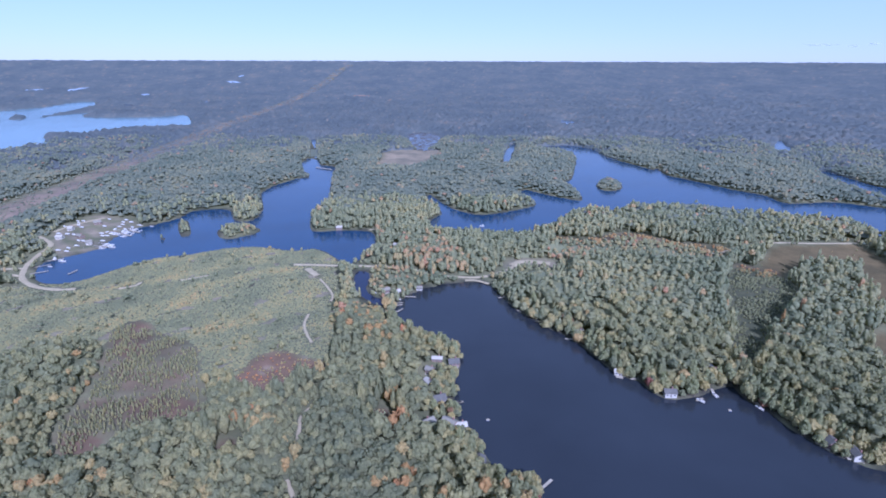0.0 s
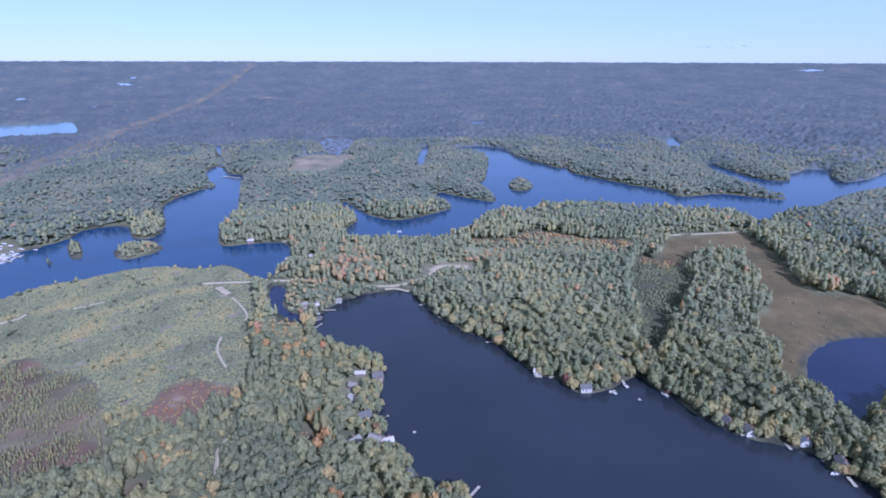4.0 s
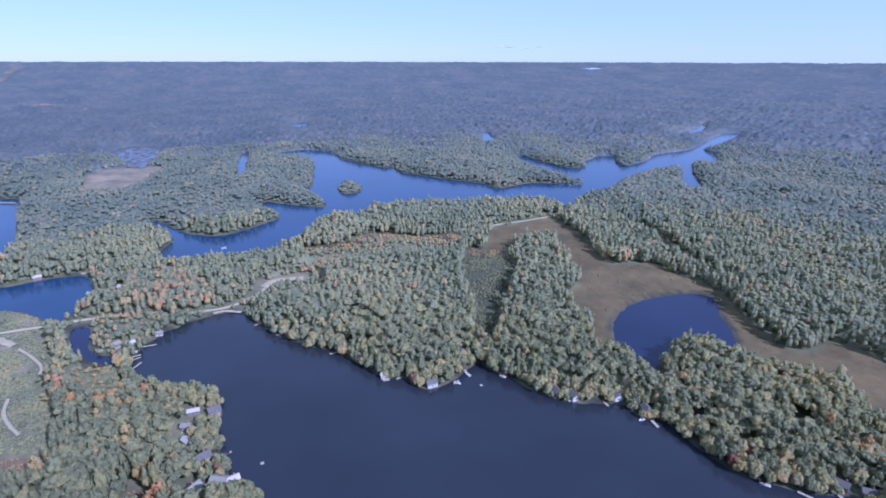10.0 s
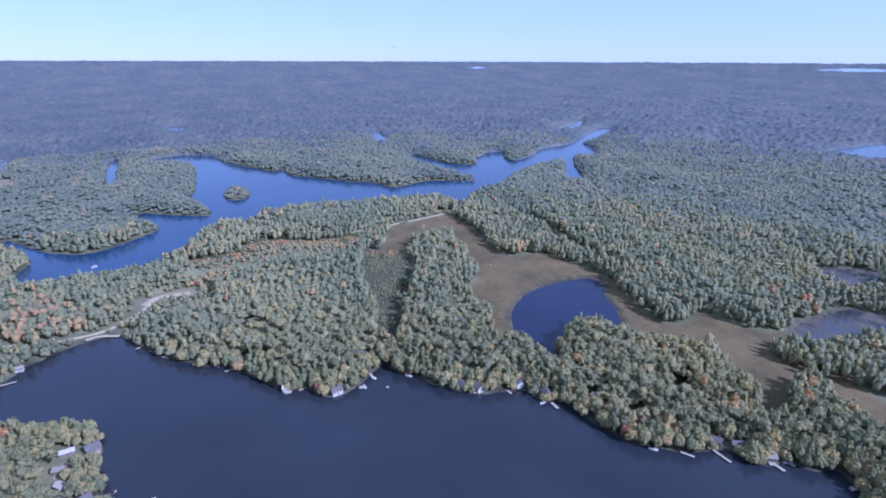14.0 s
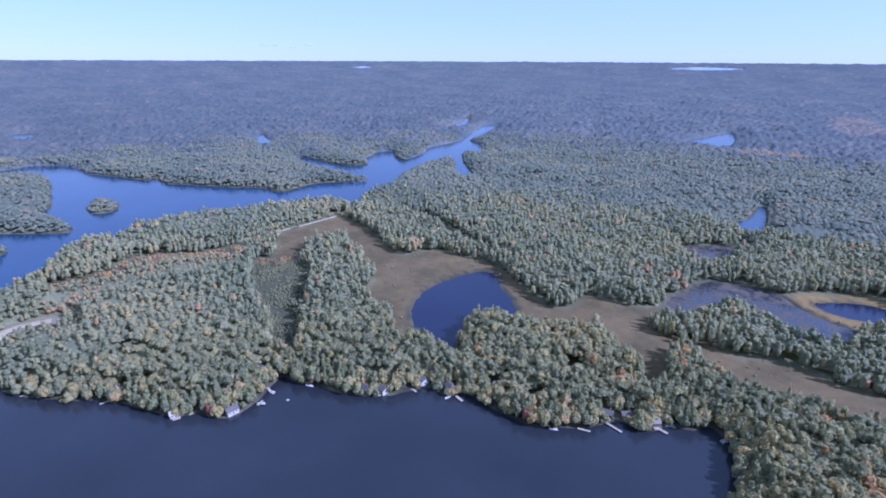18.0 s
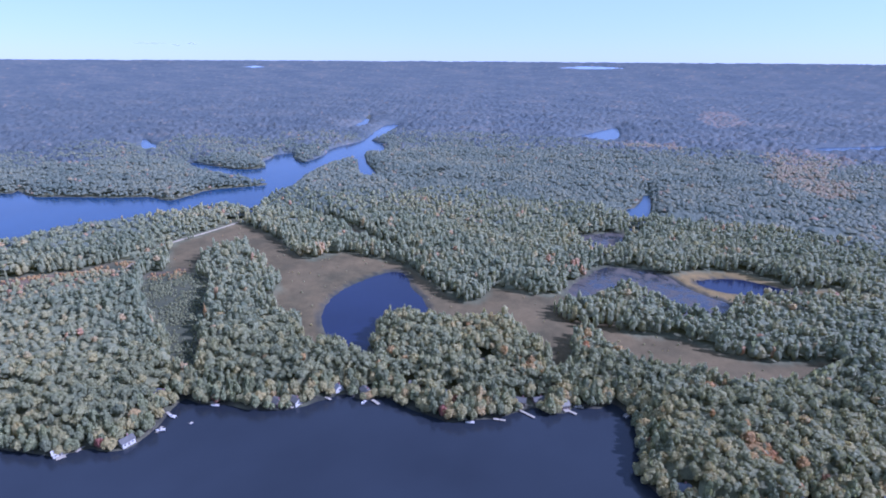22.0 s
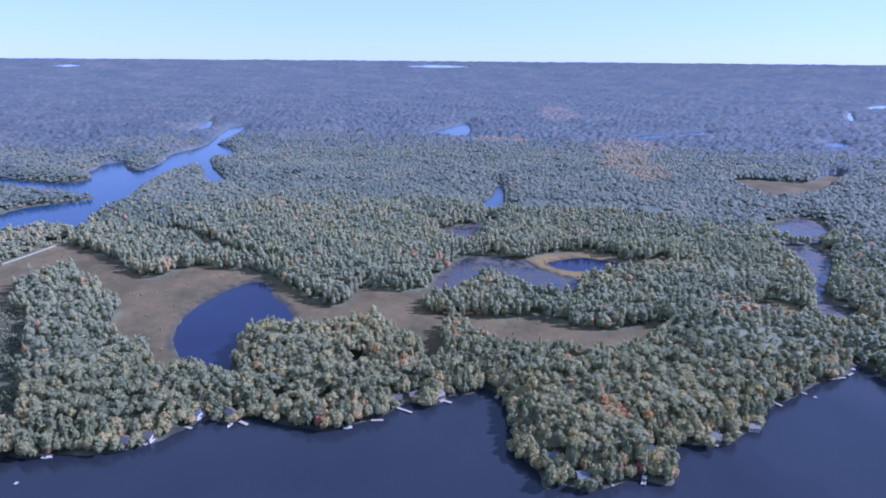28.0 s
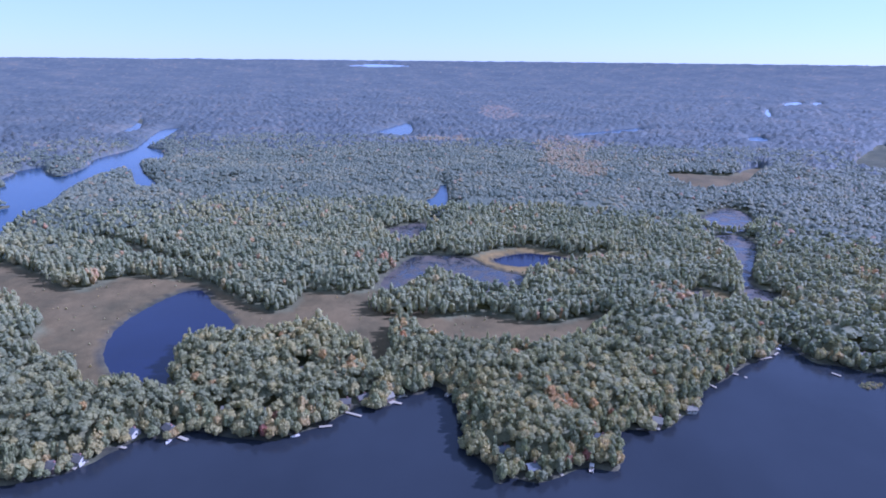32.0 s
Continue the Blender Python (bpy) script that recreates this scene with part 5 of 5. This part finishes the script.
def tube(a, b, r, seg=8):
    a, b = Vector(a), Vector(b)
    bm = bmesh.new()
    m = Matrix.Translation((a + b) / 2) @ (b - a).to_track_quat("Z", "Y").to_matrix().to_4x4()
    bmesh.ops.create_cone(bm, cap_ends=True, segments=seg, radius1=r, radius2=r, depth=(b - a).length, matrix=m)
    return bm


def house(a, b, width, wall_h, roof, walls, number):
    """A gabled cottage: the ridge runs along local y."""
    a, b = Vector(a), Vector(b)
    mid, d = (a + b) / 2, b - a
    length = min(max(d.length, 5.5 + number % 3), 13.0)
    room = 0.5 if wall_h < 2.7 or roof == walls == "white" else width / 2 + 1.5
    for _ in range(12):        # set it back from the water's edge
        p = np.array([mid[:], (mid.x + 1, mid.y), (mid.x, mid.y + 1)])
        sd = water_distance(p)
        if sd[0] >= room:
            break
        mid = mid + Vector((sd[1] - sd[0], sd[2] - sd[0])).normalized() * 1.5
    z = float(height(np.array([mid[:]]))[0])
    e = new("cottage")
    e.matrix_basis = pose(mid.x, mid.y, max(z, 0.4), 0, 0, math.degrees(math.atan2(-d.x, d.y)))
    w, hl, rise = width / 2, length / 2, width * 0.30
    body = part("wall", prism([(-w, -0.6), (w, -0.6), (w, wall_h), (0, wall_h + rise), (-w, wall_h)], -hl, hl), siding[walls], e)
    o, t = 0.5, 0.18
    k = rise / w
    part("roof", prism([(-w - o, wall_h - o * k + 0.02), (0, wall_h + rise + 0.02), (w + o, wall_h - o * k + 0.02), (w + o, wall_h - o * k + 0.02 + t),
                        (0, wall_h + rise + 0.02 + t), (-w - o, wall_h - o * k + 0.02 + t)], -hl - o, hl + o), shingle[roof], e)
    part("chimney", block(-w * 0.5, -w * 0.5 + 0.8, hl * 0.3, hl * 0.3 + 0.8, wall_h - 0.2, wall_h + rise + 0.9, 0.04), brick_m, e, "brick chimney")
    for s in (-1, 1):
        for i in range(3):
            y = -hl * 0.62 + i * hl * 0.62
            x0, x1 = (w - 0.05, w + 0.06) if s > 0 else (-w - 0.06, -w + 0.05)
            if s > 0 and i == 1:
                part("door", block(x0, x1, y - 0.5, y + 0.5, 0.1, 2.1), post_wood, e, "dark wooden door")
                continue
            win = part("window", block(x0, x1, y - 0.6, y + 0.6, 0.95, 2.15), siding["white"], e)
            part("pane", block(x0 - 0.02 if s < 0 else x0, x1 + 0.02 if s > 0 else x1, y - 0.48, y + 0.48, 1.07, 2.03), glass_m, win)
    for s in (-1, 1):
        y0, y1 = (hl - 0.05, hl + 0.06) if s > 0 else (-hl - 0.06, -hl + 0.05)
        win = part("window", block(-0.8, 0.8, y0, y1, 0.95, 2.25), siding["white"], e)
        part("pane", block(-0.68, 0.68, y0 - (0.02 if s < 0 else 0), y1 + (0.02 if s > 0 else 0), 1.07, 2.13), glass_m, win)
    if number % 2 == 0:
        part("deck", block(w, w + 2.6, -hl * 0.7, hl * 0.7, -0.3, 0.12, 0.03), deck_wood, e, "weathered wooden deck")
    name = {"slate": "dark grey", "pale": "pale grey", "white": "white metal", "blue": "blue-grey"}[roof]
    wall = {"white": "white clapboard", "brown": "brown wooden"}[walls]
    return tagged(e, f"{wall} cottage with {name} gable roof among trees", "house", "cottages round the lake")


for n, (a, b, w, hw, rf, wl) in enumerate(HOUSES):
    house(a, b, w, hw, rf, wl, n)


def dock(a, b, width):
    """A plank dock on posts, from the shore into the lake."""
    a, b = Vector(a), Vector(b)
    d = b - a
    length = max(d.length + 0.5, 4.5)
    e = new("dock")
    e.matrix_basis = pose(a.x, a.y, 0, 0, 0, math.degrees(math.atan2(-d.x, d.y)))
    n = max(2, int(length / 2.4))
    for i in range(n):
        y0, y1 = -1.5 + (length + 1.5) * i / n, -1.5 + (length + 1.5) * (i + 1) / n - 0.05
        part("deck_section", block(-width / 2, width / 2, y0, y1, 0.55, 0.72, 0.02), deck_wood, e)
        for s in (-1, 1):
            if i:
                x = s * (width / 2 - 0.15)
                part("post", tube((x, y0, -2.4), (x, y0, 1.0), 0.11, 7), post_wood, e)
    return tagged(e, "weathered grey wooden dock on posts over water", "dock", "docks along the shore")


for a, b, w in DOCKS:
    dock(a, b, w * 0.8)


def footbridge(a, b):
    """A low plank bridge with a rail on both sides, across the head of a lake."""
    a, b = Vector(a), Vector(b)
    d = b - a
    length, n = d.length, 7
    e = new("footbridge")
    e.matrix_basis = pose(a.x, a.y, 0, 0, 0, math.degrees(math.atan2(-d.x, d.y)))
    for i in range(n):
        y0, y1 = length * i / n, length * (i + 1) / n - 0.06
        part("deck_section", block(-1.6, 1.6, y0, y1, 1.3, 1.6, 0.03), deck_wood, e)
        for x in (-1.45, 1.45):
            part("pier", tube((x, y0 + 0.3, -2.4), (x, y0 + 0.3, 2.6), 0.16, 7), post_wood, e)
    for x in (-1.45, 1.45):
        part("handrail", block(x - 0.08, x + 0.08, 0, length, 2.5, 2.66, 0.02), deck_wood, e)
    return tagged(e, "pale wooden footbridge across a narrow lake arm", "bridge")


footbridge((-262, 1100), (-224, 1076))


def hull(length, beam, high):
    """A boat's hull, pointed at the bow (+y)."""
    bm = bmesh.new()
    rows = []
    for u in np.linspace(0, 1, 9):
        y = -length / 2 + u * length
        k = max(0.03, 1 - max(0, (u - 0.45) / 0.55) ** 2.2)
        w, h = beam / 2 * k, high * (0.85 + 0.35 * u * u)
        rows.append([bm.verts.new(p) for p in ((-w, y, h), (-w * 0.8, y, 0.1), (0, y, -0.25), (w * 0.8, y, 0.1), (w, y, h))])
    for r, s in zip(rows[:-1], rows[1:]):
        for i in range(4):
            bm.faces.new((r[i], r[i + 1], s[i + 1], s[i]))
        bm.faces.new((r[0], s[0], s[4], r[4]))
    bm.faces.new(rows[0])
    bm.faces.new(rows[-1][::-1])
    bmesh.ops.recalc_face_normals(bm, faces=bm.faces[:])
    return bm


def make_boat(kind):
    e = new({"runabout": "motorboat", "cruiser": "cabin_cruiser", "pontoon": "pontoon_boat", "raft": "swim_raft", "stored": "stored_boat"}[kind])
    if kind == "runabout":
        part("hull", hull(5.6, 2.2, 0.75), white_gel, e)
        part("cockpit", block(-0.75, 0.75, -2.2, 0.5, 0.68, 0.76, 0.02), tan_vinyl, e, "tan cockpit floor")
        part("windscreen", block(-0.85, 0.85, 0.55, 0.63, 0.75, 1.25, 0.02), glass_m, e)
        for s in (-0.42, 0.42):
            part("seat", block(s - 0.28, s + 0.28, -0.6, 0.0, 0.74, 1.15, 0.05), tan_vinyl, e)
        part("outboard_motor", block(-0.2, 0.2, -3.25, -2.75, 0.2, 1.2, 0.08), black_m, e, "black outboard motor")
        return tagged(e, "small white motorboat with tan seats on water", "boat", "boats on the lake")
    if kind == "cruiser":
        part("hull", hull(8.6, 3.0, 1.1), white_gel, e)
        cab = part("cabin", block(-1.1, 1.1, -1.4, 2.0, 1.05, 2.1, 0.2), white_gel, e)
        part("cabin_window", block(-1.13, 1.13, -1.0, 1.6, 1.45, 1.85, 0.02), glass_m, cab)
        part("cockpit", block(-1.1, 1.1, -3.9, -1.5, 0.98, 1.12, 0.02), tan_vinyl, e)
        part("bow_rail", tube((-0.9, 2.4, 1.75), (0, 4.1, 1.9), 0.04, 6), alu, e)
        return tagged(e, "white cabin cruiser moored beside a dock", "boat", "boats on the lake")
    if kind == "pontoon":
        for s in (-0.9, 0.9):
            part("pontoon", tube((s, -3.3, 0.15), (s, 3.3, 0.15), 0.34, 10), alu, e)
        part("deck", block(-1.25, 1.25, -3.1, 3.1, 0.5, 0.62, 0.02), deck_wood, e)
        for s in (-1, 1):
            part("side_panel", block(s * 1.2 - 0.04, s * 1.2 + 0.04, -2.6, 2.8, 0.62, 1.25), white_gel, e)
        part("canopy", block(-1.2, 1.2, -2.4, 0.3, 2.25, 2.34, 0.03), white_gel, e, "white canvas canopy")
        for x in (-1.1, 1.1):
            for y in (-2.3, 0.2):
                part("canopy_pole", tube((x, y, 0.62), (x, y, 2.26), 0.03, 5), alu, e)
        part("bench", block(-1.1, -0.5, 0.8, 2.6, 0.62, 1.05, 0.05), tan_vinyl, e)
        return tagged(e, "pontoon boat with white canvas canopy on water", "boat", "boats on the lake")
    if kind == "stored":
        part("hull", hull(6.0, 2.3, 0.8), white_gel, e).location.z = 0.9
        part("cover", prism([(-1.1, 1.68), (1.1, 1.68), (0.15, 2.25), (-0.15, 2.25)], -2.9, 1.2), blue_gel if len(stock) % 2 else white_gel, e, "boat cover of taut canvas")
        for y in (-1.8, 1.2):
            for x in (-0.7, 0.7):
                part("stand", tube((x * 1.3, y, -0.1), (x, y, 1.15), 0.06, 6), post_wood, e)
        return tagged(e, "white boat under canvas cover stored on gravel", "boat", "boats stored in the yard")
    for s in (-0.6, 0.6):
        part("float", tube((s, -0.9, 0.05), (s, 0.9, 0.05), 0.24, 10), blue_gel, e)
    part("deck", block(-1.0, 1.0, -1.0, 1.0, 0.29, 0.42, 0.03), deck_wood, e)
    return tagged(e, "small square wooden swim raft on floats", "raft")


stock = {}


def put_boat(x, y, heading, kind, z=0.05):
    m = pose(x, y, z, 0, 0, heading)
    if kind in stock:
        return copy_thing(stock[kind], m)
    stock[kind] = make_boat(kind)
    stock[kind].matrix_basis = m
    return stock[kind]


for (x, y), h, kind in BOATS:
    put_boat(x, y, h, kind)
# the marina: boats moored in rows on both sides of its docks
for a, b, w in DOCKS[-8:]:
    a, b = Vector(a), Vector(b)
    d = (b - a).normalized()
    side = Vector((-d.y, d.x))
    big = w > 2.5
    n = int((b - a).length / 4.2)
    for i in range(n):
        for s in (-1, 1):
            if rng.random() < (0.85 if big else 0.12):
                p = a + d * (2.0 + i * 4.2) + side * s * (w / 2 + 3.4)
                put_boat(p.x, p.y, math.degrees(math.atan2(-side.x * s, side.y * s)) + rng.uniform(-6, 6), "cruiser" if rng.random() < 0.35 else "runabout")
# the yard behind it: boats laid up in loose rows
line = FIELDS["marina_yard"]
a, c = line.min(0), line.max(0)
spots = np.stack(np.meshgrid(np.arange(a[0], c[0], 6.0), np.arange(a[1], c[1], 9.5)), -1).reshape(-1, 2)
spots = spots + rng.uniform(-1.2, 1.2, spots.shape)
spots = spots[(signed(line, spots, 30.0) < -3) & (water_distance(spots) > 5) & (rng.random(len(spots)) < 0.26)]
spots = np.array([p for p in spots if np.hypot(*(HOUSE_SPOTS - p).T).min() > 11])
for p, z in zip(spots, height(spots)):
    put_boat(p[0], p[1], rng.uniform(-15, 15) + 70, "stored", float(z))
